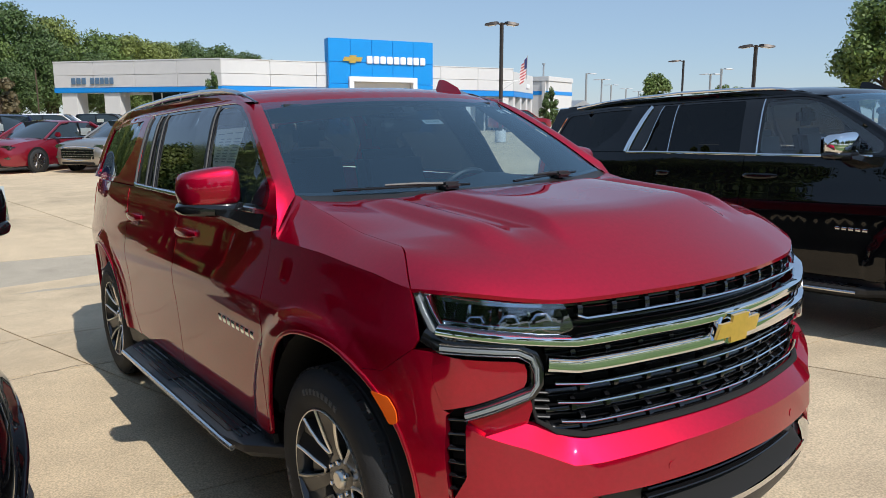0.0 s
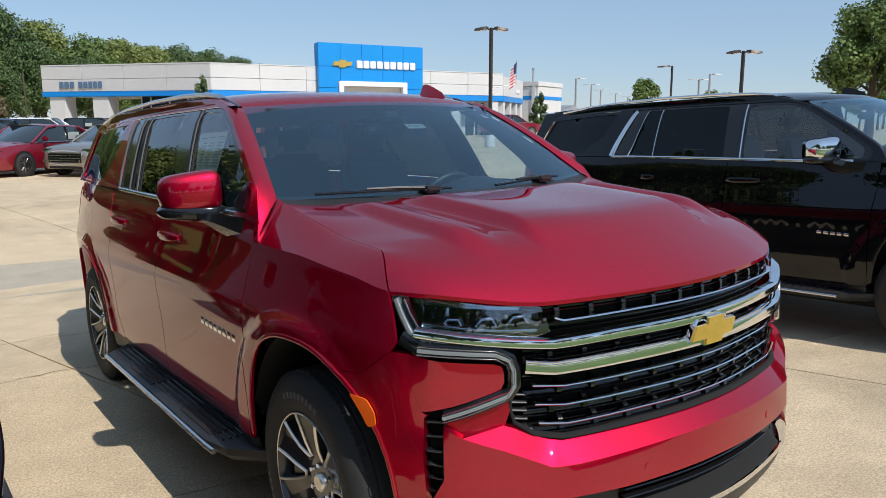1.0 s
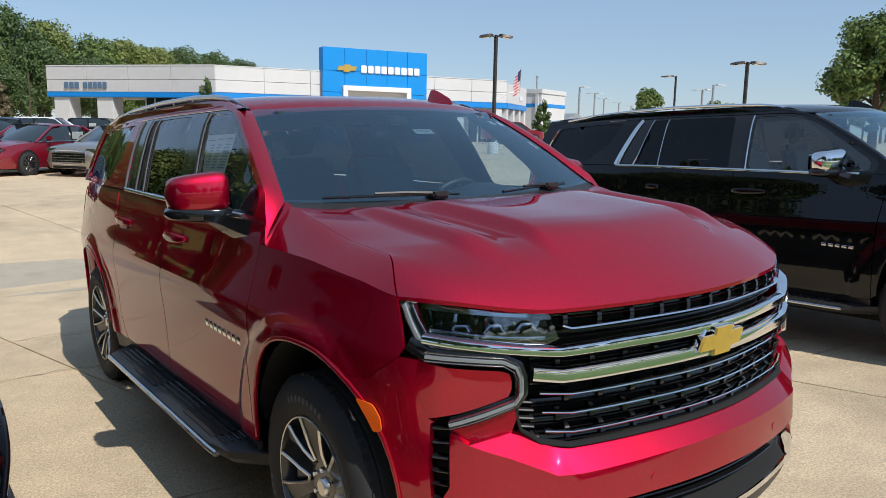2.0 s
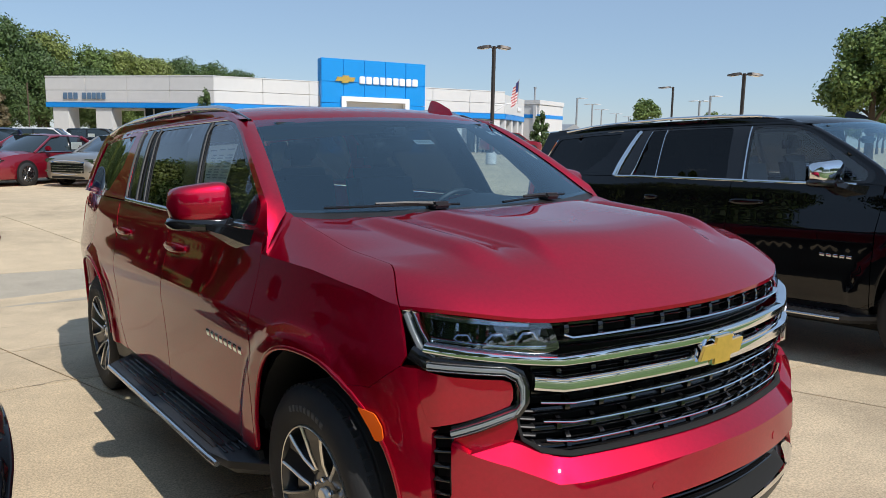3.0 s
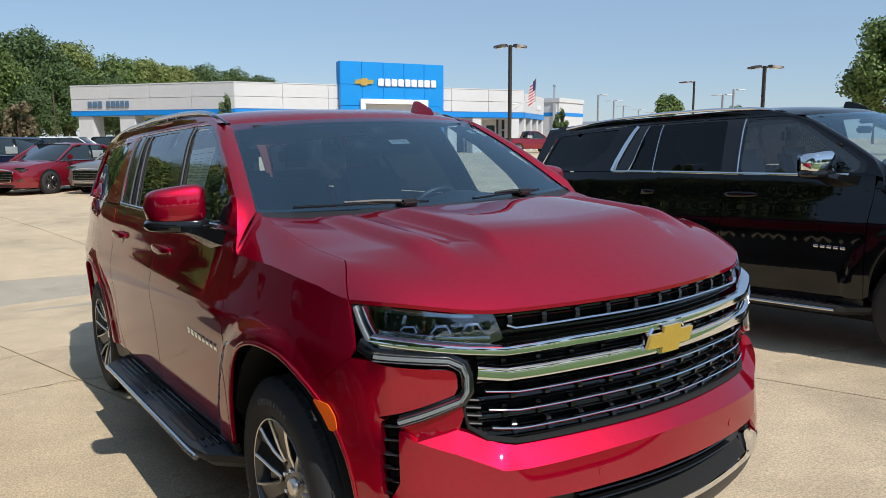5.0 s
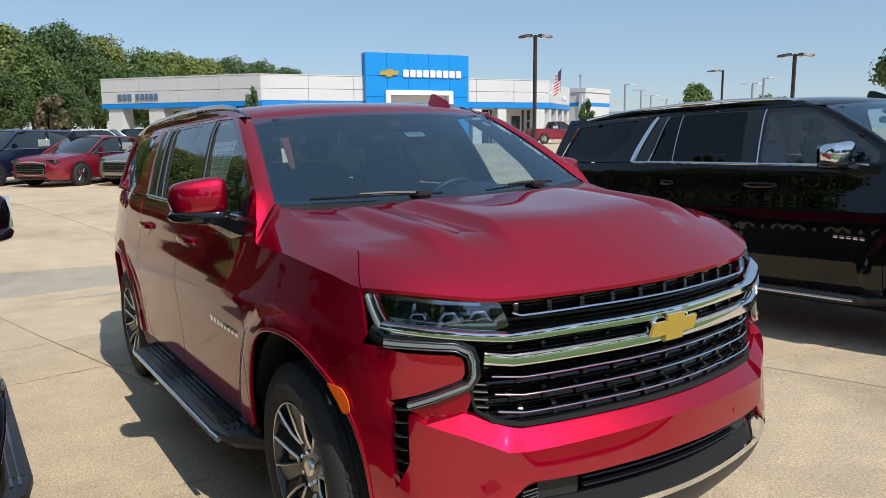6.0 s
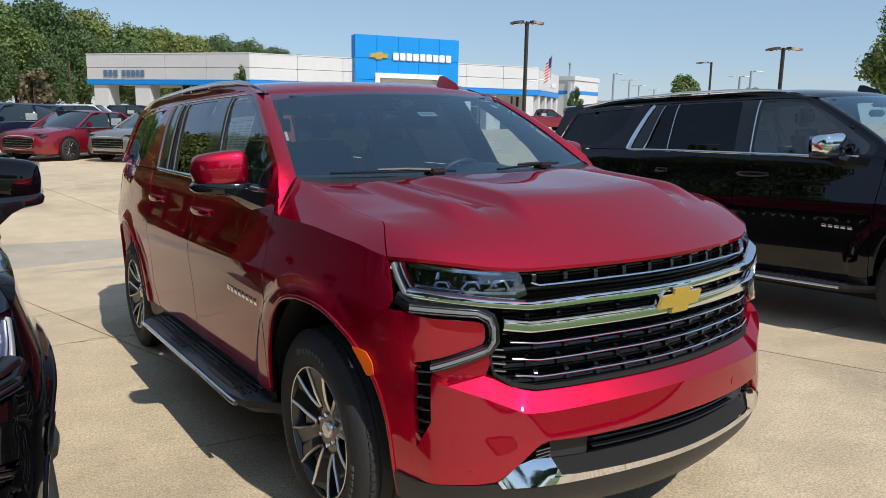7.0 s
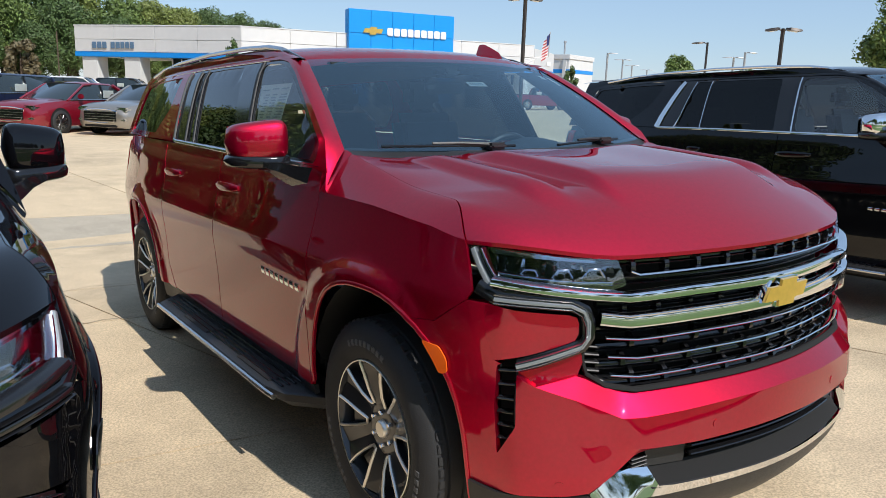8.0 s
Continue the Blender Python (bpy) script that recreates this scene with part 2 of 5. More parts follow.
LAMP_WHITE = material("daylight_tube", (.24, .26, .28), .2, .2, .8)
LAMP_RED = material("red_lamp", (.45, .01, .01), .15, 0, .8)
SEAT = material("dark_seat_leather", (.024, .024, .027), .5, 0, 0, vary=.12, scale=15, bump=.1, bump_scale=300)
TRIM_GREY = material("grey_interior_plastic", (.016, .018, .021), .55, 0, 0, vary=.1, scale=15)
PAPER = material("white_paper", (.88, .90, .88), .6, 0, 0, vary=.03, scale=20)
# sunlight comes through the sheet from the cabin's side
_t = PAPER.node_tree
_tr, _mx = _t.nodes.new("ShaderNodeBsdfTranslucent"), _t.nodes.new("ShaderNodeMixShader")
_tr.inputs[0].default_value = (.80, .86, .82, 1)
_mx.inputs[0].default_value = .7
_t.links.new(_t.nodes["Principled BSDF"].outputs[0], _mx.inputs[1])
_t.links.new(_tr.outputs[0], _mx.inputs[2])
_t.links.new(_mx.outputs[0], _t.nodes["Material Output"].inputs[0])
PRINT = material("grey_print", (.16, .22, .24), .6)

# ---- the full-size sport utility: its skin ----
# plan outline of the body at its widest, half the width, from the nose's middle to the tail's
PLAN = [(0, -1.0), (.3, -.968), (.6, -.885), (.8, -.768), (.905, -.635), (.958, -.49), (.985, -.33), (1.005, 0), (1.015, .5),
        (1.02, 1.2), (1.02, 2.4), (1.008, 3.3), (.965, 3.85), (.91, 4.25), (.85, 4.48), (.75, 4.63), (.4, 4.73), (0, 4.75)]


def plan_table():
    p = [np.array(q, float) for q in PLAN]
    p = [np.array((-PLAN[1][0], PLAN[1][1]))] + p + [np.array((-PLAN[-2][0], PLAN[-2][1]))]
    out = []
    for i in range(1, len(p) - 2):
        a, b, c, d = p[i - 1:i + 3]
        t0 = 0
        t1 = t0 + np.linalg.norm(b - a) ** .5
        t2 = t1 + np.linalg.norm(c - b) ** .5
        t3 = t2 + np.linalg.norm(d - c) ** .5
        for t in np.linspace(t1, t2, 30, endpoint=False):
            A1 = (t1 - t) / (t1 - t0) * a + (t - t0) / (t1 - t0) * b
            A2 = (t2 - t) / (t2 - t1) * b + (t - t1) / (t2 - t1) * c
            A3 = (t3 - t) / (t3 - t2) * c + (t - t2) / (t3 - t2) * d
            B1 = (t2 - t) / (t2 - t0) * A1 + (t - t0) / (t2 - t0) * A2
            B2 = (t3 - t) / (t3 - t1) * A2 + (t - t1) / (t3 - t1) * A3
            out.append((t2 - t) / (t2 - t1) * B1 + (t - t1) / (t2 - t1) * B2)
    out.append(p[-2])
    out = np.array(out)
    s = np.concatenate([[0], np.cumsum(np.linalg.norm(np.diff(out, axis=0), axis=1))])
    return s, out


PS, PXY = plan_table()


DS = .004


def plan_lookup():
    """The outline in even steps: place and outward normal."""
    n = int(PS[-1] / DS) + 2
    out = []
    for i in range(n + 1):
        s = i * DS
        e = .02
        x, y = np.interp(s, PS, PXY[:, 0]), np.interp(s, PS, PXY[:, 1])
        dx = np.interp(s + e, PS, PXY[:, 0]) - np.interp(s - e, PS, PXY[:, 0])
        dy = np.interp(s + e, PS, PXY[:, 1]) - np.interp(s - e, PS, PXY[:, 1])
        if s < e or s > PS[-1] - e:
            dx, dy = (1, 0) if s < e else (-1, 0)
        k = math.hypot(dx, dy) or 1
        out.append((float(x), float(y), float(dy / k), float(-dx / k)))
    return out


LOOK = plan_lookup()


def plan(s):
    """Place and outward normal on the outline, s metres from the nose."""
    i = int(s / DS)
    if i >= len(LOOK) - 1:
        return LOOK[-1]
    t = s / DS - i
    a, b = LOOK[i], LOOK[i + 1]
    return a[0] + (b[0] - a[0]) * t, a[1] + (b[1] - a[1]) * t, a[2] + (b[2] - a[2]) * t, a[3] + (b[3] - a[3]) * t


def s_at_y(y):
    k = PS.searchsorted(0.9)
    return float(np.interp(y, PXY[k:, 1], PS[k:]))


def s_at_x(x):
    k = PS.searchsorted(1.3)
    return float(np.interp(x, PXY[:k, 0], PS[:k]))


SIDE = [(.28, -.060), (.40, -.034), (.50, -.022), (.62, -.016), (.74, -.010), (.86, .0), (.95, .009), (1.0, .008), (1.05, -.003), (1.10, -.016), (1.16, -.031), (1.23, -.045), (1.30, -.058), (1.45, -.108)]
FRONT = [(.22, -.16), (.30, -.08), (.36, -.03), (.42, -.01), (.48, .0), (.70, .0), (.735, -.012), (.775, -.045), (.86, -.055), (1.0, -.055), (1.1, -.06), (1.2, -.09), (1.45, -.2)]


def fair_curve(tab):
    """A smooth monotone curve through a table, as even steps from its first height."""
    x = np.array([q[0] for q in tab])
    y = np.array([q[1] for q in tab])
    h = np.diff(x)
    d = np.diff(y) / h
    m = np.zeros(len(x))
    m[0], m[-1] = d[0], d[-1]
    for i in range(1, len(x) - 1):
        m[i] = 0 if d[i - 1] * d[i] <= 0 else 2 * d[i - 1] * d[i] / (d[i - 1] + d[i])
    out = []
    for z in np.arange(x[0], x[-1] + .002, .002):
        i = min(max(int(np.searchsorted(x, z)) - 1, 0), len(h) - 1)
        t = (z - x[i]) / h[i]
        out.append(y[i] * (1 + 2 * t) * (1 - t) ** 2 + m[i] * h[i] * t * (1 - t) ** 2 + y[i + 1] * t * t * (3 - 2 * t) + m[i + 1] * h[i] * t * t * (t - 1))
    k = np.ones(9) / 9
    pad = np.concatenate([[out[0]] * 4, out, [out[-1]] * 4])
    return [float(q) for q in np.convolve(pad, k, 'valid')]


CURVES = {id(SIDE): (SIDE[0][0], fair_curve(SIDE)), id(FRONT): (FRONT[0][0], fair_curve(FRONT))}


def prof(tab, z):
    z0, c = CURVES[id(tab)]
    t = max(0.0, (z - z0) / .002)
    i = int(t)
    if i >= len(c) - 1:
        return c[-1]
    return c[i] + (c[i + 1] - c[i]) * (t - i)


def depth(s, z):
    k = smooth(.72, 1.2, s)
    d = (1 - k) * prof(FRONT, z) + k * prof(SIDE, z)
    x, y, _, _ = plan(s)
    for yw in ((0.0, 3.406) if s > 1.1 else ()):
        r = math.hypot(y - yw, z - .41)
        if r < .75 and s > 1.1:
            d += .022 * smooth(.66, .585, r) * smooth(1.10, 1.38, s)
    return d


def body(s, z, off=0.0):
    """A point of the body's skin: s metres along the outline from the nose, z up; negative s is the car's right."""
    a = abs(s)
    x, y, nx, ny = plan(a)
    d = depth(a, z) + off
    x += nx * d
    return (x if s > 0 else -x), y + ny * d, z

GLASS = [(1.20, .985), (1.30, .962), (1.40, .935), (1.50, .902), (1.60, .866), (1.70, .826), (1.78, .788), (1.84, .74), (1.875, .68), (1.895, .60)]


def cabin(y, z, off=0.0):
    """Half the width of the cabin's side at y, z."""
    for (z0, x0), (z1, x1) in zip(GLASS, GLASS[1:]):
        if z <= z1 or z1 == 1.895:
            x = x0 + (x1 - x0) * (z - z0) / (z1 - z0)
            break
    return x - .13 * smooth(3.0, 4.7, y) + off


def arch(yw, start=0.0, end=180.0, n=22, grow=0.0):
    """The wheel opening round the axle at yw, from the front foot over the top, in s and z."""
    out = []
    for i in range(n + 1):
        a = radians(start + (end - start) * i / n)
        c, t = math.cos(a), math.sin(a)
        r = 1 / (abs(c) ** 2.5 + abs(t) ** 2.5) ** .4
        out.append((s_at_y(yw - .05 - (.475 + grow) * c * r), .41 + (.565 + grow) * t * r))
    return out


def crease(s):
    """Height of the crease along the top of the wing."""
    _, y, _, _ = plan(abs(s))
    return float(np.interp(y, [-.50, -.35, 0, .45], [1.186, 1.214, 1.247, 1.262]))


def wing_top(s, k, off=0.0):
    """The top of the wing, from the crease (k = 0) in to the bonnet's seam (k = 1)."""
    a = abs(s)
    zc = crease(a)
    x0, y0, _ = body(a, zc, 0)
    xs, zs = .848, 1.288 + (y0 + .36) * .086 + .040 * smooth(-.15, .28, y0)
    x = x0 - (x0 - xs) * k
    z = zc + (zs - zc) * (1 - max(0.0, 1 - k) ** 1.45)
    z += .016 * smooth(.20, .36, y0) * max(0.0, k) ** 1.5
    x += off * .6
    z += off * .8
    return (x if s > 0 else -x), y0, z


def seam(v):
    """The bonnet's edge against the wing, v from the windscreen (0) to the lamp (1)."""
    if v <= .80:
        return wing_top(s_at_y(.335 - .69 * v / .80), 1.0)
    t = (v - .80) / .20
    return wing_top(s_at_y(-.355) - (s_at_y(-.355) - 1.150) * max(0.0, t) ** 1.15, (1 - max(0.0, t) ** 1.6))


def bonnet(a, v, off=0.0):
    """The bonnet: a across from -1 to 1, v from the windscreen (0) to the nose (1)."""
    ex, ey, ez = seam(v)
    u = abs(a)
    x = u * ex

    def inner(u, x):
        sx = s_at_x(min(x, .93))
        _, py, _, _ = plan(sx)
        y0 = .15 + .185 * u * u
        y = y0 + (py + .078 - y0) * v
        zc = 1.394 - .066 * v - .046 * v * v
        zs = 1.370 - .075 * v
        z = zs + (zc - zs) * (1 - smooth(.35, 1.0, u))
        fade = (1 - smooth(.58, .86, v)) * (.15 + .85 * smooth(.0, .18, v))
        z += fade * (.032 * smooth(.80, .74, u) - .040 * smooth(.71, .60, u) + .042 * smooth(.52, .455, u) - .006 * smooth(.40, .0, u))
        roll = max(0, (v - .66) / .34)
        z_nose = 1.148 + .040 * smooth(.62, 1.0, u)
        return y, z + (z_nose - z) * max(0.0, roll) ** 1.7
    y, z = inner(u, x)
    y1, z1 = inner(1.0, ex)
    k = u ** 5
    y += (ey - y1) * k
    z += (ez - z1) * k
    return (x if a > 0 else -x), y, z + off


def screen(a, v, off=0.0):
    """The windscreen: a across, v from the cowl up."""
    x = a * (.87 - .15 * v)
    y = .20 + .20 * a * a + (.73 - .09 * a * a) * v
    z0, z1 = 1.398 + .022 * a * a, 1.820 - .016 * a * a
    z = z0 + (z1 - z0) * v + .018 * math.sin(math.pi * v)
    return x, y - off * .5, z + off * .85


def side_of(sgn):
    return lambda y, z, off=0.0: (sgn * cabin(y, z, off), y, z)


def roof_z(a, y):
    f = 1 - (1 - min(1, max(0, (y - .91) / 1.0))) ** 3.4
    return 1.822 + .096 * f - .034 * abs(a) ** 3 - .03 * smooth(3.3, 4.5, y) - .022 * (1 - smooth(.90, 1.06, y))


def roof(a, y, off=0.0):
    x = a * (.715 + .0 * y - .10 * smooth(3.2, 4.6, y))
    return x, y + (.11 * a * a - .02) * smooth(1.5, .9, y) + .01, roof_z(a, y) + off


SHORT = [0.0]


def fit_length(geo):
    """Shortens the body between the rear door's handle and the rear wheel."""
    k = SHORT[0]
    if not k:
        return geo
    return ([(p[0], p[1] - k * min(1, max(0, (p[1] - 2.3) / .65)), p[2]) for p in geo[0]],) + tuple(geo[1:])


def vehicle(name, label, paint, m, short=0.0, mirror_mat=None, badge_mat=None, inside_too=True, privacy_front=False, detail=True, step=.035, marker=None):
    SHORT[0] = short
    car = thing(name, label, "car", m)

    def add(nm, geo, mat, parent=car, lab="", sharp=40):
        return part(nm, fit_length(geo), mat, parent, lab, sharp)

    mirror_mat = mirror_mat or paint
    trim = BLACK_GLOSS if marker else CHROME
    S = s_at_y
    # dark inner shell behind the gaps
    for sg in (-1, 1):
        f = lambda s, z, off=0.0, sg=sg: body(sg * s, z, off)
        cab = side_of(sg)
        # wing: side below the crease, top above it
        def fnw(s, w, off=0.0, sg=sg):
            return body(sg * s, w, off)

        cr = [(s, crease(s)) for s in [1.152 + (S(.41) - 1.152) * i / 14 for i in range(15)]]
        o = cr + [(S(.41), 1.22), (S(.43), 1.03), (S(.445), .75), (S(.45), .50), (S(.45), .47)] + [(s, z) for s, z in reversed(arch(0, 59, 172))]
        o += [(1.245, .93), (1.12, 1.015), (1.105, 1.04), (1.122, 1.10)]
        o2 = [(s, 0) for s, z in cr] + [(S(.41), 1.2), (S(.36), 3), (S(.30), 3), (S(0), 3), (S(-.2), 3), (S(-.355), 3)]
        for i in range(1, 9):
            t = i / 8
            o2.append((S(-.355) - (S(-.355) - 1.150) * t ** 1.15 + .004, 3 * (1 - t ** 1.6)))
        o2 = [(s, k * .994) for s, k in o2[:-1]]
        add("front_wing", join(panel(o, fnw, step, .012, fair=True, lines=[[(S(-.27), z), (S(.40), z)] for z in (1.0, 1.02, 1.04, 1.06, 1.09, 1.12)]), panel(o2, lambda s, k, off=0.0, sg=sg: wing_top(sg * s, k / 3, off), step * 1.4, .012, fair=True)), paint)
        # doors
        waist = (.93, .96, .98, 1.0, 1.02, 1.04, 1.06, 1.09, 1.12)
        o = [(S(.413), 1.222), (S(.413), 1.352), (S(1.0), 1.358), (S(1.60), 1.366), (S(1.60), 1.0), (S(1.615), .8), (S(1.63), .46), (S(1.0), .455), (S(.455), .46), (S(.452), .75), (S(.437), 1.03)]
        door = add("front_door", panel(o, f, step, .02, fair=True, lines=[[(S(.47), z), (S(1.59), z)] for z in waist]), paint, sharp=180)
        o = [(S(1.607), 1.366), (S(2.2), 1.378), (S(2.735), 1.39), (S(2.70), 1.25), (S(2.66), 1.1), (S(2.63), .92), (S(2.66), .62), (S(2.56), .47), (S(1.637), .46), (S(1.622), .8), (S(1.607), 1.0)]
        rear_door = add("rear_door", panel(o, f, step, .02, fair=True, lines=[[(S(1.635), z), (S(2.62), z)] for z in waist]), paint, sharp=180)
        # quarter panel
        o = [(S(2.742), 1.39), (S(3.3), 1.40), (S(4.0), 1.40), (S(4.5), 1.39), (S(4.62), 1.2), (S(4.62), .62), (S(4.2), .60)]
        o += [(s, z) for s, z in reversed(arch(3.406, 14, 176))]
        o += [(S(2.86), .46), (S(2.57), .46), (S(2.668), .62), (S(2.638), .92), (S(2.668), 1.1), (S(2.707), 1.25)]
        add("quarter_panel", panel(o, f, step, .012, fair=True, lines=[[(S(2.76), z), (S(4.55), z)] for z in waist if z > 1.01]), paint, sharp=180)
        # wheel opening lips
        for yw, a0, a1 in ((0, -8, 172), (3.406, 10, 178)):
            lp = arch(yw, a0, a1, 26)
            add("arch_lip", bar_on(lp, f, .016, .006, .05), paint)
        # rocker and its dark lower edge
        o = [(S(.46), .452), (S(2.86), .452), (S(2.86), .36), (S(.46), .34)]
        add("rocker_panel", panel(o, f, .08, .02, off=-.012), BLACK_PLASTIC)
        # cabin side with the window openings
        if detail:
            bs, bt, r0, r1, e0, e1 = 1.27, 1.455, 1.50, 1.72, 2.165, 2.345
            t0, t1, d0, d1, q0, q1, q2 = 2.335, 2.46, 2.60, 2.70, 3.12, 2.90, 2.86
        else:
            bs, bt, r0, r1, e0, e1 = 1.49, 1.535, 1.66, 1.70, 2.43, 2.44
            t0, t1, d0, d1, q0, q1, q2 = 2.98, 2.76, 3.20, 3.0, 3.60, 3.34, 3.22
        win_f = rounded([(.545, 1.378), (.535, 1.445), (.77, 1.60), (.99, 1.732), (1.10, 1.778), (1.21, 1.80), (bt - .025, 1.806), (bs - .01, 1.376)], .05)
        win_r = rounded([(r0, 1.385), (r1, 1.808), (2.0, 1.812), (e1 - .01, 1.81), (e0, 1.40)], .03)
        win_s = rounded([(e0 + .035, 1.402), (e1 + .025, 1.81), (t1, 1.81), (t0, 1.405)], .02)
        win_q = rounded([(q0, 1.44), (q1, 1.60), (q2, 1.80), (3.6, 1.795), (4.12, 1.77), (4.30, 1.45)], .04)
        frame = [(.36, 1.335), (.44, 1.455), (.67, 1.60), (.95, 1.755), (1.11, 1.815), (1.34, 1.845), (2.2, 1.858), (3.2, 1.85), (4.1, 1.825), (4.36, 1.76), (4.48, 1.41), (3.0, 1.405), (1.6, 1.372), (.45, 1.355)]
        # painted frame round the glass, black between the panes
        add("side_frame", panel(frame, cab, .045, .003, holes=(rounded([(.485, 1.362), (.48, 1.44), (.73, 1.605), (.96, 1.745), (1.09, 1.798), (1.24, 1.822), (2.2, 1.832), (3.4, 1.826), (4.16, 1.79), (4.345, 1.43), (3.0, 1.425), (1.6, 1.385)], .05),), fair=True), paint, sharp=180)
        dark = rounded([(.488, 1.364), (.483, 1.44), (.733, 1.605), (.963, 1.745), (1.09, 1.796), (1.24, 1.82), (2.2, 1.83), (d1 + .01, 1.828), (d0 - .005, 1.412), (1.6, 1.386)], .04)
        add("window_surround", panel(dark, cab, .05, .01, holes=(win_f, win_r, win_s), off=-.006), BLACK_GLOSS)
        # the strip of paint between the doors and the quarter glass, and the frame of that glass
        rear = rounded([(d0 + .01, 1.415), (d1 + .02, 1.827), (3.6, 1.822), (4.15, 1.788), (4.33, 1.432), (3.3, 1.427)], .02)
        add("rear_pillar", panel(rear, cab, .05, .01, holes=(win_q,), off=-.003), paint)
        for nm, w, mt in (("front_window", win_f, PRIVACY if privacy_front else SIDE_GLASS), ("rear_window", win_r, PRIVACY), ("fixed_window", win_s, PRIVACY), ("quarter_window", win_q, PRIVACY)):
            add(nm, panel(w, cab, .06, 0, off=-.010), mt)
        # bright mouldings along the sill of the windows and up the rear pillar
        add("belt_moulding", bar_on([(.60, 1.357), (1.0, 1.362), (1.6, 1.376), (2.2, 1.392), (d0 - .03, 1.402), (d0, 1.415)], cab, .020, .010, .04), SATIN if detail else trim)
        add("pillar_moulding", bar_on([(d0 - .012, 1.405), (d0 * .77 + d1 * .23, 1.50), (d0 * .4 + d1 * .6, 1.66), (d1, 1.82)], cab, (lambda t: .011 - .004 * t) if detail else (lambda t: .062 - .02 * t), .010, .04), TRIM_GREY if detail else trim)
        add("window_strip", bar_on([(e0 + .018, 1.395), (e1 + .008, 1.815)], cab, .014 if not detail else .022, .006, .06), TRIM_GREY if detail else trim)
        add("window_strip", bar_on([(bs + .012, 1.37), (bt + .0, 1.815)], cab, .012 if not detail else .028, .006, .06), TRIM_GREY if detail else trim)
        add("window_strip", bar_on([(t0 + .012, 1.40), (t1 + .015, 1.815)], cab, .014, .008, .06), TRIM_GREY if detail else trim)
        # windscreen pillar, from the wing up to the roof
        ca = [(sg * cabin(y, z), y, z) for y, z in dense([(.345, 1.272), (.375, 1.36)] + frame[1:6], .06, False)]
        n = len(ca)
        cb = []
        for i in range(n):
            t = i / (n - 1)
            if t < .78:
                cb.append(screen(sg * .985, (t / .78) ** 1.15, 0))
            else:
                x, y, z = screen(sg * .985, 1.0, 0)
                cb.append(roof(sg * .99, .93 + .36 * (t - .78) / .22))
        g = strip(ca, cb, 4, .012, (sg * .6, -.5, .5))
        c1 = [wing_top(sg * S(.345), k / 8) for k in range(9)]
        c2 = [Vector(ca[0]).lerp(Vector(cb[0]), k / 8) for k in range(9)]
        g = join(g, strip(c1, c2, 3, .004))
        if sg > 0:
            g = g[0], [tuple(reversed(q)) for q in g[1]]
        add("windscreen_pillar", g, paint)
        # roof edge between the frame and the roof skin
        ys = [1.0 + .14 * i for i in range(25)]
        fz = lambda y: float(np.interp(y, [1.11, 1.34, 2.2, 3.2, 4.1, 4.36], [1.815, 1.845, 1.858, 1.85, 1.825, 1.76]))
        g = strip([(sg * cabin(y, fz(y)), y, fz(y)) for y in ys], [roof(sg, y - .02) for y in ys], 3, .008)
        if sg > 0:
            g = g[0], [tuple(reversed(q)) for q in g[1]]
        add("roof_edge", g, paint)
        # roof rail
        path = [(sg * .69, 1.27, 1.85), (sg * .70, 1.36, 1.878), (sg * .70, 1.52, 1.899), (sg * .70, 1.9, 1.917), (sg * .70, 2.5, 1.923), (sg * .69, 3.2, 1.911), (sg * .67, 3.7, 1.888), (sg * .66, 4.05, 1.85)]
        pts = [tuple(p) for p in dense(path, .08, False)]
        add("roof_rail", tube(pts, .019, 8, .7), SATIN if detail else CHROME)
        # door handles
        for dr, y0 in ((door, 1.295), (rear_door, 2.33)):
            h = []
            for i in range(11):
                t = i / 10
                yy = y0 + .30 * t
                lift = .03 * max(0, math.sin(math.pi * t)) ** .35
                x, y, z = body(sg * S(yy), 1.205 + .012 * (y0 > 2), lift)
                r = .011 + .013 * max(0, math.sin(math.pi * t)) ** .5
                h.append([(x + sg * .010 * math.cos(a), y, z + r * math.sin(a)) for a in [2 * math.pi * k / 10 for k in range(10)]])
            if sg > 0:
                h = [list(reversed(q)) for q in h]
            hd = add("handle", rings(h), paint, dr)
            if not detail:
                x0 = S(y0 + .01)
                add("handle_trim", bar_on([(x0, 1.20), (x0 + .28, 1.20)], f, .006, .030, .05), CHROME, dr)
            cup = rounded([(S(y0 + .04), 1.165), (S(y0 + .04), 1.245), (S(y0 + .25), 1.245), (S(y0 + .25), 1.165)], .03)
            add("handle_cup", panel(cup, f, .03, 0, off=.0025), paint, dr)
        # badge on the front door: plain bars of its size
        b = badge_mat or (CHROME if detail else SATIN)
        if detail:
            n, y1, hgt, bz = 8, .93, .034, .868
        else:
            n, y1, hgt, bz = 5, .815, .022, .832
        for i in range(n):
            yy = y1 - (.052 if detail else .049) * i
            g = bar_on([(S(yy), bz - .0018 * i), (S(yy - .034), bz - .002 - .0018 * i)], f, hgt, .006, .02)
            add("badge_bar", g, b, door)
        # mirror: cap, lower shell, foot and glass
        up_l, lo_l = [], []
        reach = .205 if marker else .245
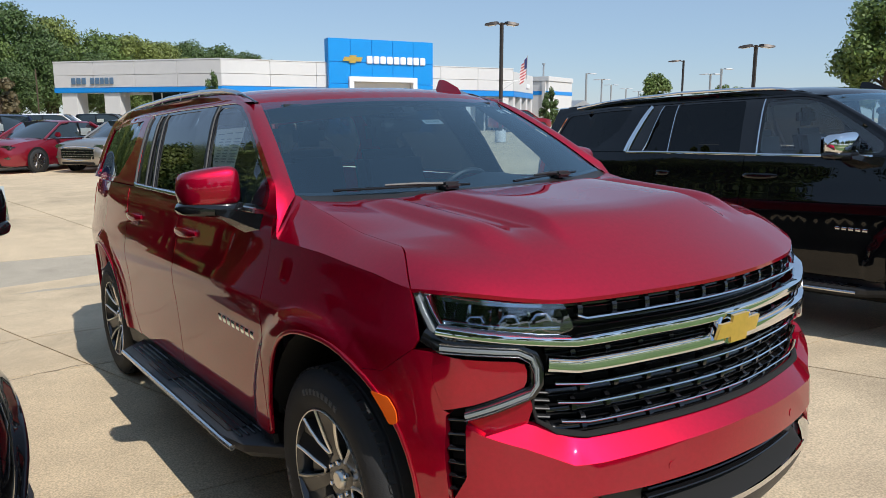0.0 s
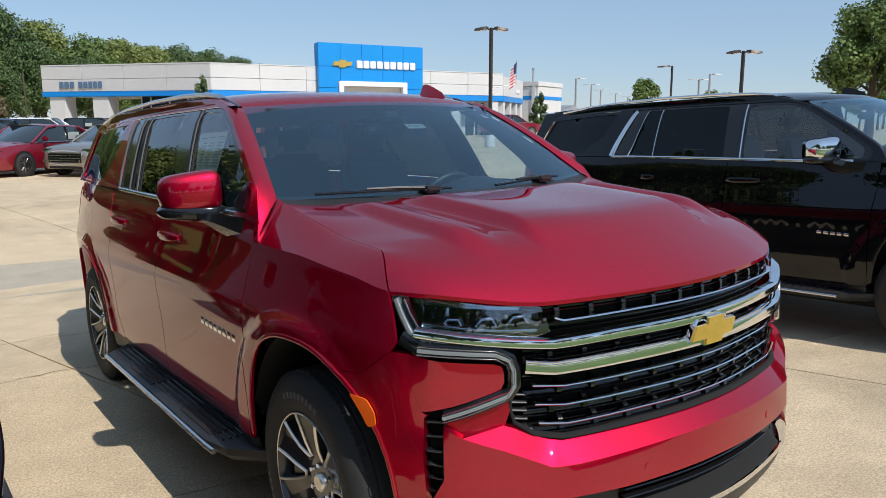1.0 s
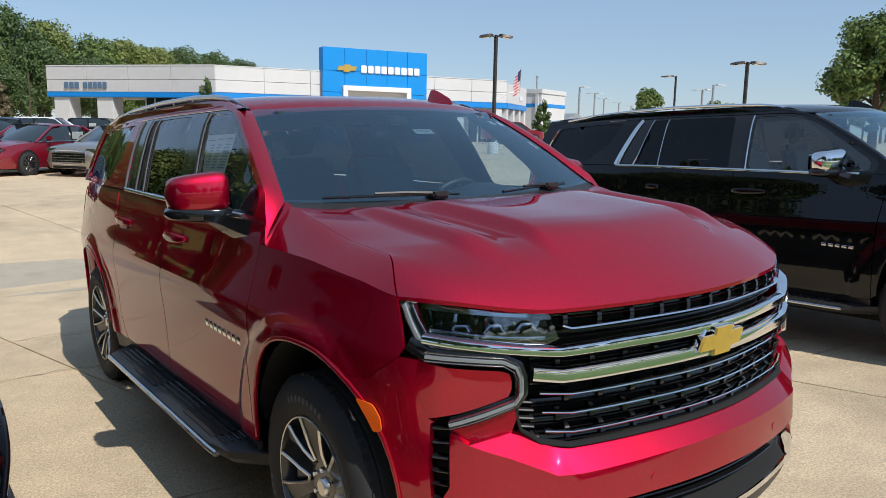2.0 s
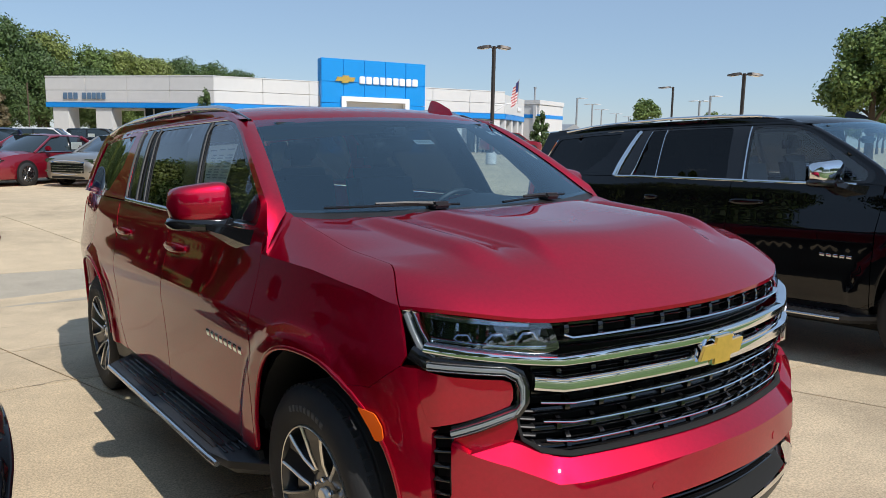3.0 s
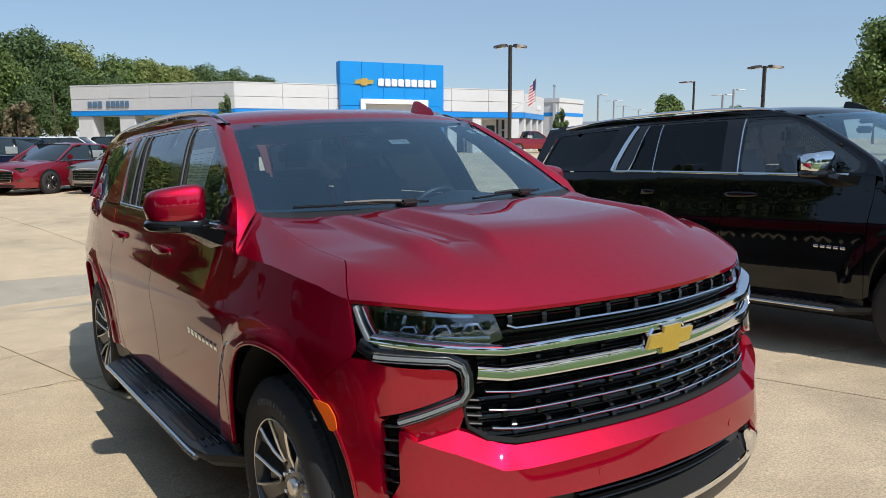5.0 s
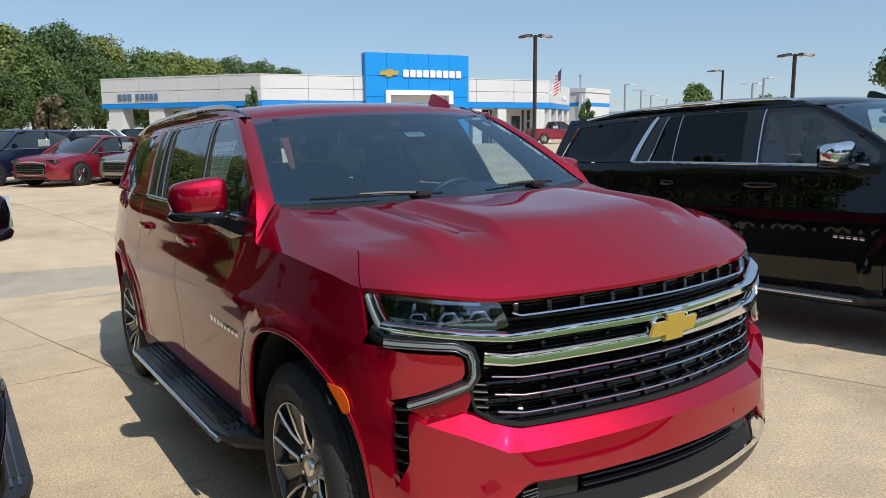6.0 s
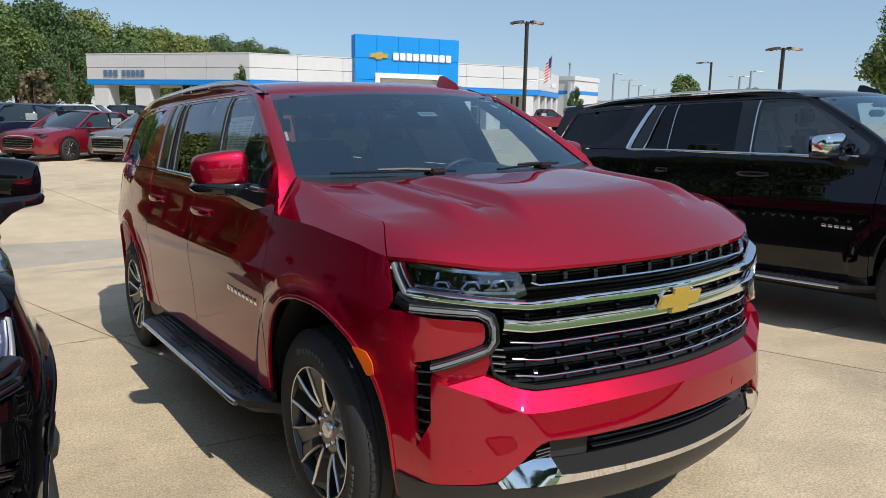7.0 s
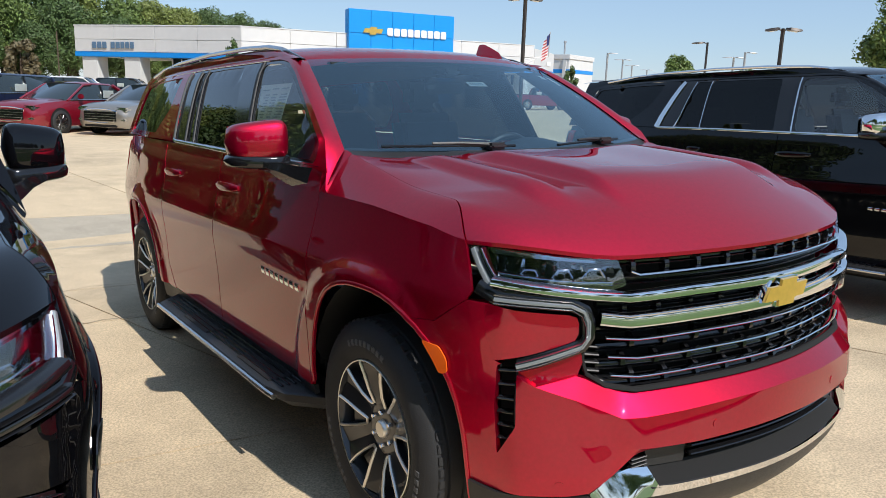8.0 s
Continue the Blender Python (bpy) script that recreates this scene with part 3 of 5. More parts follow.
        for i in range(17):
            t = i / 16
            e = max(0.0, 1 - abs(2 * t - 1) ** 7) ** .42 * .985 + .015
            ru, rl = [], []
            for k in range(24):
                c, q = math.cos(2 * math.pi * k / 24), math.sin(2 * math.pi * k / 24)
                c, q = math.copysign(abs(c) ** .55, c), math.copysign(abs(q) ** .5, q)
                yy = c * (.070 if c > 0 else .088) * (1 - .30 * t ** 2) * e + .05 * t ** 2
                ru.append((sg * (.955 + reach * t), .755 + yy, 1.458 - .012 * t + q * .086 * (1 - .22 * t ** 2) * e))
                rl.append((sg * (.945 + (reach + .017) * t), .762 + yy * 1.03, 1.356 + .016 * t + q * (.040 - .014 * t) * e))
            up_l.append(ru if sg < 0 else list(reversed(ru)))
            lo_l.append(rl if sg < 0 else list(reversed(rl)))
        mv, mf = rings(up_l)
        lv, lf = rings(lo_l)
        mir = add("mirror", (mv, mf), mirror_mat, car, "", 60)
        add("lower_shell", (lv, lf), BLACK_GLOSS, mir, "", 60)
        foot = [[(sg * .945, .50, 1.275), (sg * .945, .64, 1.245), (sg * .945, .65, 1.32), (sg * .945, .515, 1.345)],
                [(sg * .985, .57, 1.295), (sg * .985, .70, 1.275), (sg * .985, .705, 1.335), (sg * .985, .58, 1.352)],
                [(sg * 1.03, .64, 1.325), (sg * 1.03, .76, 1.315), (sg * 1.03, .765, 1.355), (sg * 1.03, .645, 1.362)],
                [(sg * 1.08, .68, 1.345), (sg * 1.08, .80, 1.34), (sg * 1.08, .80, 1.36), (sg * 1.08, .685, 1.365)]]
        if sg > 0:
            foot = [list(reversed(q)) for q in foot]
        add("mirror_foot", rings(foot), BLACK_GLOSS, mir)
        gl = [(sg * .98, .833, 1.39), (sg * 1.17, .868, 1.385), (sg * 1.165, .868, 1.51), (sg * .98, .833, 1.525)]
        add("mirror_glass", (gl, [(0, 1, 2, 3)]), CHROME, mir)
        # running board with its bright edge and ribs
        L = []
        for yy in [.40 + .16 * i for i in range(15)]:
            e = smooth(.40, .62, yy) * smooth(2.66, 2.5, yy)
            xo = .955 + .165 * e
            L.append([(sg * .86, yy, .40), (sg * (xo - .02), yy, .412), (sg * xo, yy, .402), (sg * xo, yy, .372), (sg * (xo - .03), yy, .345), (sg * .86, yy, .345)])
        if sg < 0:
            L = [list(reversed(q)) for q in L]
        rb = add("running_board", rings(L), BLACK_PLASTIC)
        if not marker:
            add("bright_edge", tube([(sg * (.962 + .165 * smooth(.40, .62, y) * smooth(2.66, 2.5, y)), y, .385) for y in [.60 + .1 * i for i in range(20)]], .013, 8), SATIN, rb)
        for k in range(4):
            add("rib", block(*sorted((sg * (.975 + .03 * k), sg * (.988 + .03 * k))), .62, 2.46, .408, .419, .004), BLACK_GLOSS, rb)
        for y0 in (.72, 1.62):
            add("step_pad", block(*sorted((sg * .965, sg * 1.10)), y0, y0 + .42, .405, .416, .004), BLACK_PLASTIC, rb)
        # side marker
        o = rounded([(S(-.375), .862), (1.222, .852), (1.195, .815), (1.192, .772), (1.225, .762), (1.245, .80)], .012)
        add("side_marker", panel(o, f, .03, .004, off=.008), marker or AMBER)
        # wheel houses
        for yw in (0.0, 3.406):
            g = []
            for i in range(17):
                a = math.pi * i / 16
                y, z = yw - .03 - .53 * math.cos(a), .38 + .60 * math.sin(a)
                g.append([(sg * (.985 if y > yw - .2 and z > .55 and yw < 1 else .90), y, z), (sg * .60, y, z)])
            v, q = rings(g, False, False)
            n = len(v)
            v = v + [(sg * .60, yw - .03, .2)]
            q = q + [(2 * i + 1, 2 * i + 3, n) for i in range(16)]
            add("wheel_house", (v, q), DARK)
            wheel(car, sg, yw, add, detail and sg < 0)
    # front end
    front(car, paint, add, step, BLACK_GLOSS if marker else CHROME)
    # bonnet
    o = [(-1, .0), (-.6, 0.0), (0, 0), (.6, 0.0), (1, .0), (1, .5), (1, .8), (1, 1.0), (.6, 1.0), (0, 1.0), (-.6, 1.0), (-1, 1.0), (-1, .8), (-1, .5)]
    add("bonnet", panel([(a * .9985, v) for a, v in o], bonnet, .022, .012, fair=True), paint, sharp=180)
    edge = [bonnet(a, 1.0) for a in [-1 + .04 * i for i in range(51)]]
    add("bonnet_lip", strip(edge, [(x * .99, y + .03, z - .012) for x, y, z in edge], 1), paint)
    # roof
    o = [(-1, .93), (-.5, .93), (0, .93), (.5, .93), (1, .93), (1, 1.3), (1, 4.45), (0, 4.5), (-1, 4.45), (-1, 1.3)]
    add("roof", panel(o, roof, .07, 0, fair=True), paint, sharp=180)
    for sg in (-1, 1):
        add("drip_moulding", tube([roof(sg * .985, y, .004) for y in [1.0 + .2 * i for i in range(17)]], .010, 6, .6), BLACK_GLOSS)
    # tail
    g = strip([body(s, .45, -.01) for s in [-(S(4.55)) - .06 * i for i in range(20) if S(4.55) + .06 * i < PS[-1] - .03] + [-PS[-1] + .03]], [body(s, 1.40, -.01) for s in [-(S(4.55)) - .06 * i for i in range(20) if S(4.55) + .06 * i < PS[-1] - .03] + [-PS[-1] + .03]], 4)
    tail = [(-x, y, z) for x, y, z in g[0]]
    add("tailgate", (g[0] + tail, g[1] + [tuple(i + len(g[0]) for i in reversed(q)) for q in g[1]]), paint)
    add("rear_window_pane", ([(-.72, 4.44, 1.40), (.72, 4.44, 1.40), (.60, 4.20, 1.83), (-.60, 4.20, 1.83)], [(0, 1, 2, 3)]), PRIVACY)
    for sg in (-1, 1):
        f = lambda s, z, off=0.0, sg=sg: body(sg * s, z, off)
        o = rounded([(S(4.38), 1.36), (S(4.60), 1.34), (S(4.62), .92), (S(4.52), .90), (S(4.46), 1.05)], .02)
        add("tail_lamp", panel(o, f, .05, .01, off=.008), LAMP_RED)
    # windscreen and wipers
    o = [(-1, 0), (-.5, 0), (0, 0), (.5, 0), (1, 0), (1, .5), (1, 1), (.5, 1), (0, 1), (-.5, 1), (-1, 1), (-1, .5)]
    add("windscreen", panel([(a * .985, 1.03 * v) for a, v in o], screen, .06, 0, off=-.004, fair=True), WINDSHIELD, sharp=180)
    add("cowl", strip([bonnet(a, 0, -.01) for a in [-1 + .1 * i for i in range(21)]], [screen(a, .03, -.008) for a in [-1 + .1 * i for i in range(21)]], 2), BLACK_PLASTIC)
    for a0, a1, av in ((-.83, -.16, -.28), (.12, .66, .50)):
        wp = add("wiper", tube([screen(a0 + (a1 - a0) * i / 8, .010 + .014 * math.sin(i / 8 * 2.6), .014) for i in range(9)], .009, 6, .7), BLACK_GLOSS)
        add("wiper_arm", tube([screen(av - .02, .02, .02), screen((a0 + av) / 2 + .2 * (av - a0), .026, .024), screen((a0 + a1) / 2 - .10, .030, .020)], [.011, .008, .006], 6), BLACK_PLASTIC, wp)
        add("wiper_pivot", block(screen(av, .0)[0] - .04, screen(av, .0)[0] + .05, screen(av, .0)[1] - .03, screen(av, .0)[1] + .05, screen(av, .0)[2] + .005, screen(av, .0)[2] + .035, .012), BLACK_PLASTIC, wp)
    # aerial fin on the driver's side of the roof
    L = []
    for z, y0, y1, w in ((1.86, 1.17, 1.40, .036), (1.895, 1.20, 1.395, .030), (1.925, 1.27, 1.39, .018), (1.945, 1.32, 1.385, .010), (1.953, 1.35, 1.38, .005)):
        L.append([(.56 - w, (y0 + y1) / 2, z), (.56, y0, z), (.56 + w, (y0 + y1) / 2, z), (.56 + w * .7, y1, z), (.56 - w * .7, y1, z)])
    add("aerial_fin", rings([list(reversed(q)) for q in L]), paint)
    # underside
    add("underbody", block(-.82, .82, -.62, 4.5, .26, .40, .04), DARK)
    if inside_too:
        cabin_inside(car, add, detail)
    SHORT[0] = 0.0
    return car


def wheel(car, sg, yw, add, marks=True):
    """Tyre with grooves, six-twin-spoke rim, hub cap and nuts."""
    R, W = .418, .272
    xo = .862 + W / 2        # outer side wall
    prof = [(-W + .03, .272), (-W + .005, .30), (-W, .34), (-W + .012, .388), (-W + .035, .410), (-W + .065, R), (-W + .068, R - .009), (-W + .078, R - .009), (-W + .081, R),
            (-.142, R + .001), (-.139, R - .009), (-.129, R - .009), (-.126, R + .001), (-.081, R), (-.078, R - .009), (-.068, R - .009), (-.065, R), (-.038, .412), (-.016, .392), (-.004, .36), (0, .33), (-.006, .296), (-.016, .272), (-.03, .262)]
    wp = add("wheel", lathe([(-.04, .256), (-.20, .250), (-.23, .262)], 40, 'x'), RIM_DARK)
    back = SHORT[0] if yw > 2 else 0.0
    tilt = Matrix.Translation((sg * xo, yw - back, .410))
    if sg < 0:
        tilt = tilt @ Matrix.Rotation(math.pi, 4, 'Z')
    wp.data.transform(tilt)

    def sub(nm, geo, mat, lab="", sharp=40):
        o = part(nm, geo, mat, wp, lab, sharp)
        o.data.transform(tilt)
        return o
    sub("tyre", lathe(prof, 72), RUBBER, "", 30)
    # tread blocks on the shoulder
    g = []
    for k in range(64):
        a = 2 * math.pi * k / 64
        bl = block(-.060, -.036, -.0150, .0150, R - .018, R + .0003, .002)
        g.append(moved(bl, Matrix.Rotation(a, 4, 'X')))
    sub("tread", join(*g), RUBBER)
    # side wall marks: plain bars in place of the maker's letters
    if marks:
        for a0 in (-.35, 1.75, 3.9):
            for k in range(9):
                sub("side_wall_mark", moved(block(-.004, .0015, -.011, .011, .322, .346, .002), Matrix.Rotation(a0 + k * .093, 4, 'X')), TYRE_TEXT)
    sub("rim_lip", lathe([(-.022, .270), (-.012, .2685), (-.010, .266), (-.012, .2625)], 64), RIM_FACE)
    sub("rim_barrel", lathe([(-.012, .2625), (-.030, .256), (-.06, .249), (-.14, .236), (-.22, .240)], 48), RIM_DARK)
    sub("brake_disc", lathe([(-.155, .19), (-.145, .19), (-.145, .03)], 40), SATIN)
    sub("barrel_back", lathe([(-.20, .245), (-.20, .02)], 40), DARK)
    # six forked spokes: a thin machined edge runs in from the rim, round the hub end and out again; gloss dark faces between them
    right = [(-.016, .060, .2545), (-.024, .050, .208), (-.036, .031, .150), (-.050, .015, .112)]
    left = [(x, -y, z) for x, y, z in right]
    for k in range(6):
        m = Matrix.Rotation(math.pi / 6 + math.pi / 3 * k, 4, 'X')
        m2 = Matrix.Rotation(math.pi / 6 + math.pi / 3 * (k + 1), 4, 'X')
        hook = left + [(-.055, -.009, .103), (-.055, .009, .103)] + list(reversed(right))
        sub("spoke_edge", moved(tube(hook, .0064, 6), m), RIM_FACE, "machined bright spoke edge")
        a = [m @ Vector((x - .002, y, z)) for x, y, z in left + [(-.060, -.005, .092)]]
        b = [m2 @ Vector((x - .002, y, z)) for x, y, z in right + [(-.060, .005, .092)]]
        mid = [(p + q) / 2 + Vector((-.014 - .010 * (t in (1, 2)), 0, 0)) for t, (p, q) in enumerate(zip(a, b))]
        sub("spoke", join(strip(a, mid, 1), strip(mid, b, 1)), RIM_DARK, "", 20)
        walls = [strip([Vector(p) for p in e], [Vector(p) + Vector((-.05, 0, 0)) for p in e], 1) for e in (left, right)]
        floor_ = strip([Vector(p) + Vector((-.03, .006, 0)) for p in left[1:]], [Vector(p) + Vector((-.03, -.006, 0)) for p in right[1:]], 1)
        sub("spoke_pocket", moved(join(*walls, floor_), m), RIM_DARK, "", 20)
    sub("hub", lathe([(-.066, .0), (-.066, .04), (-.062, .082), (-.066, .100), (-.10, .104)], 36), RIM_DARK)
    sub("hub_cap", lathe([(-.046, .0), (-.048, .028), (-.054, .034), (-.068, .036)], 28), RIM_FACE)
    for k in range(6):
        a = math.pi / 3 * k + math.pi / 3
        sub("wheel_nut", moved(lathe([(-.050, .0), (-.050, .008), (-.054, .0105), (-.08, .0105)], 6), Matrix.Rotation(a, 4, 'X') @ Matrix.Translation((0, 0, .066))), CHROME)


def front(car, paint, add, step, bright=CHROME):
    """Bumper, grille, lamps and lower bright trim."""
    mid = lambda s, z, off=0.0: body(s, z, off)
    # bumper skin: above the lower intake, below the grille
    up = [(-.95, .800), (-.90, .775), (-.775, .800), (-.745, .79), (-.68, .757), (-.60, .742), (-.40, .745), (-.15, .748), (0, .748)]
    low = [(0, .588), (-.16, .586), (-.40, .580), (-.55, .578), (-.60, .556), (-.665, .50), (-.735, .448), (-.80, .440), (-.89, .436), (-1.02, .424), (-1.10, .428), (-1.128, .434)]
    wheel_edge = [(s, z) for s, z in arch(0, 4, 58.6, 12)]
    outer = [(1.2435, .9285), (1.1195, 1.0135), (1.06, 1.0145)]
    left = [(-s, z) for s, z in wheel_edge] + [(-s, z) for s, z in outer]
    o = left + [(-1.055, .92), (-1.03, .838), (-.955, .80)] + up[1:] + [(-s, z) for s, z in reversed(up[:-1])][:-1] + [(.955, .80), (1.03, .838), (1.055, .92)]
    o += [(-s, z) for s, z in reversed(left)]
    o += [(-s, z) for s, z in reversed(low[1:])] + low
    vent = [rounded([(sg * 1.024, .825), (sg * .957, .842), (sg * .957, .645), (sg * 1.019, .545), (sg * 1.027, .70)], .012) for sg in (-1, 1)]

    crest = [(0, .702), (.30, .692), (.64, .678), (.78, .738), (.90, .776), (.95, .797)]
    hollow = [(0, .590), (.40, .580), (.64, .584), (.73, .606), (.83, .629), (.95, .632)]
    foot = [(.64, .566), (.70, .53), (.76, .508), (.89, .498), (1.02, .497)]

    def bump(s, z, off=0.0):
        """The bumper: a brow with a sharp crest, a hollow under it and, outboard, a shelf that comes out again."""
        a = abs(s)
        zc = float(np.interp(a, [q[0] for q in crest], [q[1] for q in crest]))
        zh = float(np.interp(a, [q[0] for q in hollow], [q[1] for q in hollow]))
        zf = float(np.interp(a, [q[0] for q in foot], [q[1] for q in foot]))
        k = smooth(.56, .70, a)
        ztop = .75 + .08 * smooth(.62, .80, a)
        dc = .014 * (1 - k) - .004 * k
        dh = .017 * (1 - k) - .003 * k
        if z >= zc:
            d = dc + (-.052 - dc) * min(1.3, (z - zc) / max(.03, ztop - zc))
        elif z >= zh:
            d = dc + (dh - dc) * (zc - z) / (zc - zh)
        elif z >= zf:
            d = dh + (.004 * k - .002 * (1 - k) - dh) * (zh - z) / max(.01, zh - zf)
        else:
            d = .004 * k - .002 * (1 - k) - .15 * max(0, zf - z) * .3
        e = smooth(.93, 1.035, a)
        d = d * (1 - e) + depth(a, z) * e
        x, y, nx, ny = plan(a)
        x += nx * (d + off)
        return (x if s > 0 else -x), y + ny * (d + off), z
    both_ = lambda ln: [[(-q[0], q[1]) for q in reversed(ln) if q[0] > .001] + ln] if ln[0][0] == 0 else [ln, [(-q[0], q[1]) for q in ln]]
    creases = both_(crest[:-1] + [(.935, .790)]) + both_(hollow[:-1] + [(.935, .632)]) + both_(foot[:-1] + [(.99, .497)])
    add("front_bumper", panel(o, bump, step * .7, .03, holes=vent, lines=creases), paint, sharp=24)
    for sg in (-1, 1):
        f = lambda s, z, off=0.0, sg=sg: body(sg * s, z, off)
        # painted insert beside the grille
        o = [(1.0595, 1.0135), (.96, .998), (.80, .984), (.775, .976), (.768, .955), (.768, .925), (.778, .905), (.80, .897), (.93, .860), (1.0295, .8385), (1.0545, .92)]
        add("bumper_insert", panel(o, lambda s, z, off=0.0, sg=sg: body(sg * s, z, off + .012 * smooth(1.05, .98, s) * (.4 + .6 * smooth(.9, .96, z))), .03, .006), paint)
        # lower strip under the lamp bracket
        o = [(.957, .812), (.88, .833), (.755, .866), (.750, .835), (.772, .785), (.90, .755), (.957, .775)]
        add("bumper_cheek", panel(o, f, .03, .02, off=-.006), paint)
        # bracket-shaped daytime light
        path = [(1.085, 1.060), (1.02, 1.030), (.90, 1.022), (.79, 1.012), (.748, .992), (.735, .960), (.735, .915), (.755, .888), (.88, .850), (.955, .828)]
        add("lamp_bezel", bar_on(path, f, .040, .010, .03), BLACK_GLOSS)
        add("daytime_light", bar_on([(s + .003, z + .0) for s, z in path[1:]], f, .017, .022, .03), LAMP_WHITE if bright is CHROME else BLACK_GLOSS, car, "pale grey clear plastic light tube")
        for dz in (.0115, -.0115):
            add("light_edge", bar_on([(s + .003 + (.010 if dz < 0 and s < .76 else 0), z + dz) for s, z in path[1:]], f, .004, .024, .03), SATIN if bright is CHROME else BLACK_GLOSS)
        # air curtain with its fins
        o = rounded([(1.03, .835), (.95, .85), (.95, .64), (1.022, .535)], .01)
        add("vent_back", panel(o, f, .05, 0, off=-.05), DARK)
        for k in range(6):
            z = .805 - .042 * k
            add("vent_fin", bar_on([(1.022, z), (.968, z + .002)], lambda s, z, off=0.0, f=f: f(s, z, off - .03), .010, .02, .03), BLACK_GLOSS)
        add("vent_side", bar_on([(.962, .84), (.962, .645)], lambda s, z, off=0.0, f=f: f(s, z, off - .03), .012, .02, .04), TRIM_GREY)
        # headlamp: bowl, shelves, projectors and lens
        o = rounded([(1.147, 1.188), (1.04, 1.168), (.885, 1.152), (.745, 1.144), (.640, 1.137), (.612, 1.062), (.73, 1.032), (.885, 1.040), (1.02, 1.036), (1.078, 1.075), (1.112, 1.12)], .010)
        hl = add("headlamp", panel(o, f, .04, .0, off=-.075), BLACK_GLOSS)
        add("lens", panel(o, f, .035, .012, off=-.004), LENS, hl)
        add("bowl_top", panel([(1.10, 1.172), (.65, 1.134), (.65, 1.118), (1.08, 1.150)], f, .05, .0, off=-.04), LAMP_IN, hl)
        add("inner_shelf", bar_on([(1.045, 1.092), (.90, 1.078), (.76, 1.066), (.65, 1.062)], lambda s, z, off=0.0, f=f: f(s, z, off - .045), .018, .020, .04), LAMP_IN, hl)
        for s0 in (.93, .81, .70):
            add("projector", bar_on([(s0 + .05, 1.078), (s0 + .022, 1.104), (s0 - .012, 1.104), (s0 - .028, 1.080)], lambda s, z, off=0.0, f=f: f(s, z, off - .055), .012, .02, .02), LAMP_IN, hl)
            add("reflector", panel(rounded([(s0 + .05, 1.09), (s0 - .045, 1.085), (s0 - .05, 1.125), (s0 + .04, 1.14)], .01), lambda s, z, off=0.0, f=f, s0=s0: f(s, z, off - .055 - .03 * (1 - ((s - s0) / .06) ** 2)), .02, 0), LAMP_IN, hl)
        add("outer_tube", bar_on([(1.125, 1.165), (1.095, 1.12), (1.052, 1.062)], lambda s, z, off=0.0, f=f: f(s, z, off - .02), .020, .020, .03), LAMP_WHITE, hl)
        add("outer_tube", bar_on([(1.095, 1.165), (1.068, 1.125), (1.035, 1.085)], lambda s, z, off=0.0, f=f: f(s, z, off - .02), .014, .020, .03), LAMP_IN, hl)
        # parking sensors
        for s0, z0 in ((.322, .625), (.825, .474)):
            add("parking_sensor", panel([(s0 + .014 * math.cos(2 * math.pi * k / 14), z0 + .014 * math.sin(2 * math.pi * k / 14)) for k in range(14)], lambda s, z, off=0.0, sg=sg: bump(sg * s, z, off), .02, .006, off=.002), paint)
    # grille back and frame
    o = [(-.75, .83), (-.735, 1.03), (-.66, 1.145), (-.4, 1.16), (0, 1.16), (.4, 1.16), (.66, 1.145), (.735, 1.03), (.75, .83), (.68, .75), (.58, .74), (0, .742), (-.58, .74), (-.68, .75)]
    gr = add("grille", panel(o, mid, .06, .0, off=-.085), DARK)
    add("grille_frame", bar_on([(-.738, .96), (-.748, .84), (-.735, .795), (-.675, .762), (-.585, .748), (-.3, .751), (0, .753), (.3, .751), (.585, .748), (.675, .762), (.735, .795), (.748, .84), (.738, .96)], lambda s, z, off=0.0: body(s, z, off - .02), .012, .006, .04), DARK, gr)
    # bright upper bar, running out over the lamps
    for off_, sc in ((0, 1),):
        pth = [(-1.035, 1.078), (-.885, 1.060), (-.73, 1.040), (-.612, 1.029), (-.38, 1.036), (-.12, 1.036), (0, 1.036), (.12, 1.036), (.38, 1.036), (.612, 1.029), (.73, 1.040), (.885, 1.060), (1.035, 1.078)]
        add("upper_bright_bar", bar_on(pth, lambda s, z, off=0.0: body(s, z, off - .004), lambda t: .030 + .008 * math.sin(math.pi * t), .030, .035), bright, gr)
    pth = [(-.705, .970), (-.612, .957), (-.38, .962), (-.12, .964), (0, .964), (.12, .964), (.38, .962), (.612, .957), (.705, .970)]
    add("lower_bright_bar", bar_on(pth, lambda s, z, off=0.0: body(s, z, off - .004), lambda t: .048 + .0 * t, .034, .035), bright, gr)
    # ends of the two bars by the emblem
    for sg in (-1, 1):
        add("bar_bridge", bar_on([(sg * .112, .982), (sg * .072, 1.032)], lambda s, z, off=0.0: body(s, z, off - .002), .016, .032, .02), bright, gr)
    # thin bright slats
    for z, e in ((1.098, .60), (.902, .678), (.845, .670), (.790, .662)):
        k = .006
        pth = [(-e, z + .004), (-.57, z - .006), (-.3, z - .001), (0, z), (.3, z - .001), (.57, z - .006), (e, z + .004)]
        add("bright_slat", bar_on(pth, lambda s, z, off=0.0: body(s, z, off - .016), .008, .020, .04), bright, gr)
    # black carriers behind, with the short blocks between them
    for z in (1.128, 1.072, 1.000, .928, .873, .817, .768):
        pth = [(-.70, z), (-.3, z), (0, z), (.3, z), (.70, z)]
        add("dark_slat", bar_on(pth, lambda s, z, off=0.0: body(s, z, off - .062), .020, .030, .07), BLACK_GLOSS, gr)
        add("dark_slat", bar_on([(p, q - .012) for p, q in pth], lambda s, z, off=0.0: body(s, z, off - .055), .006, .026, .07), BLACK_GLOSS, gr)
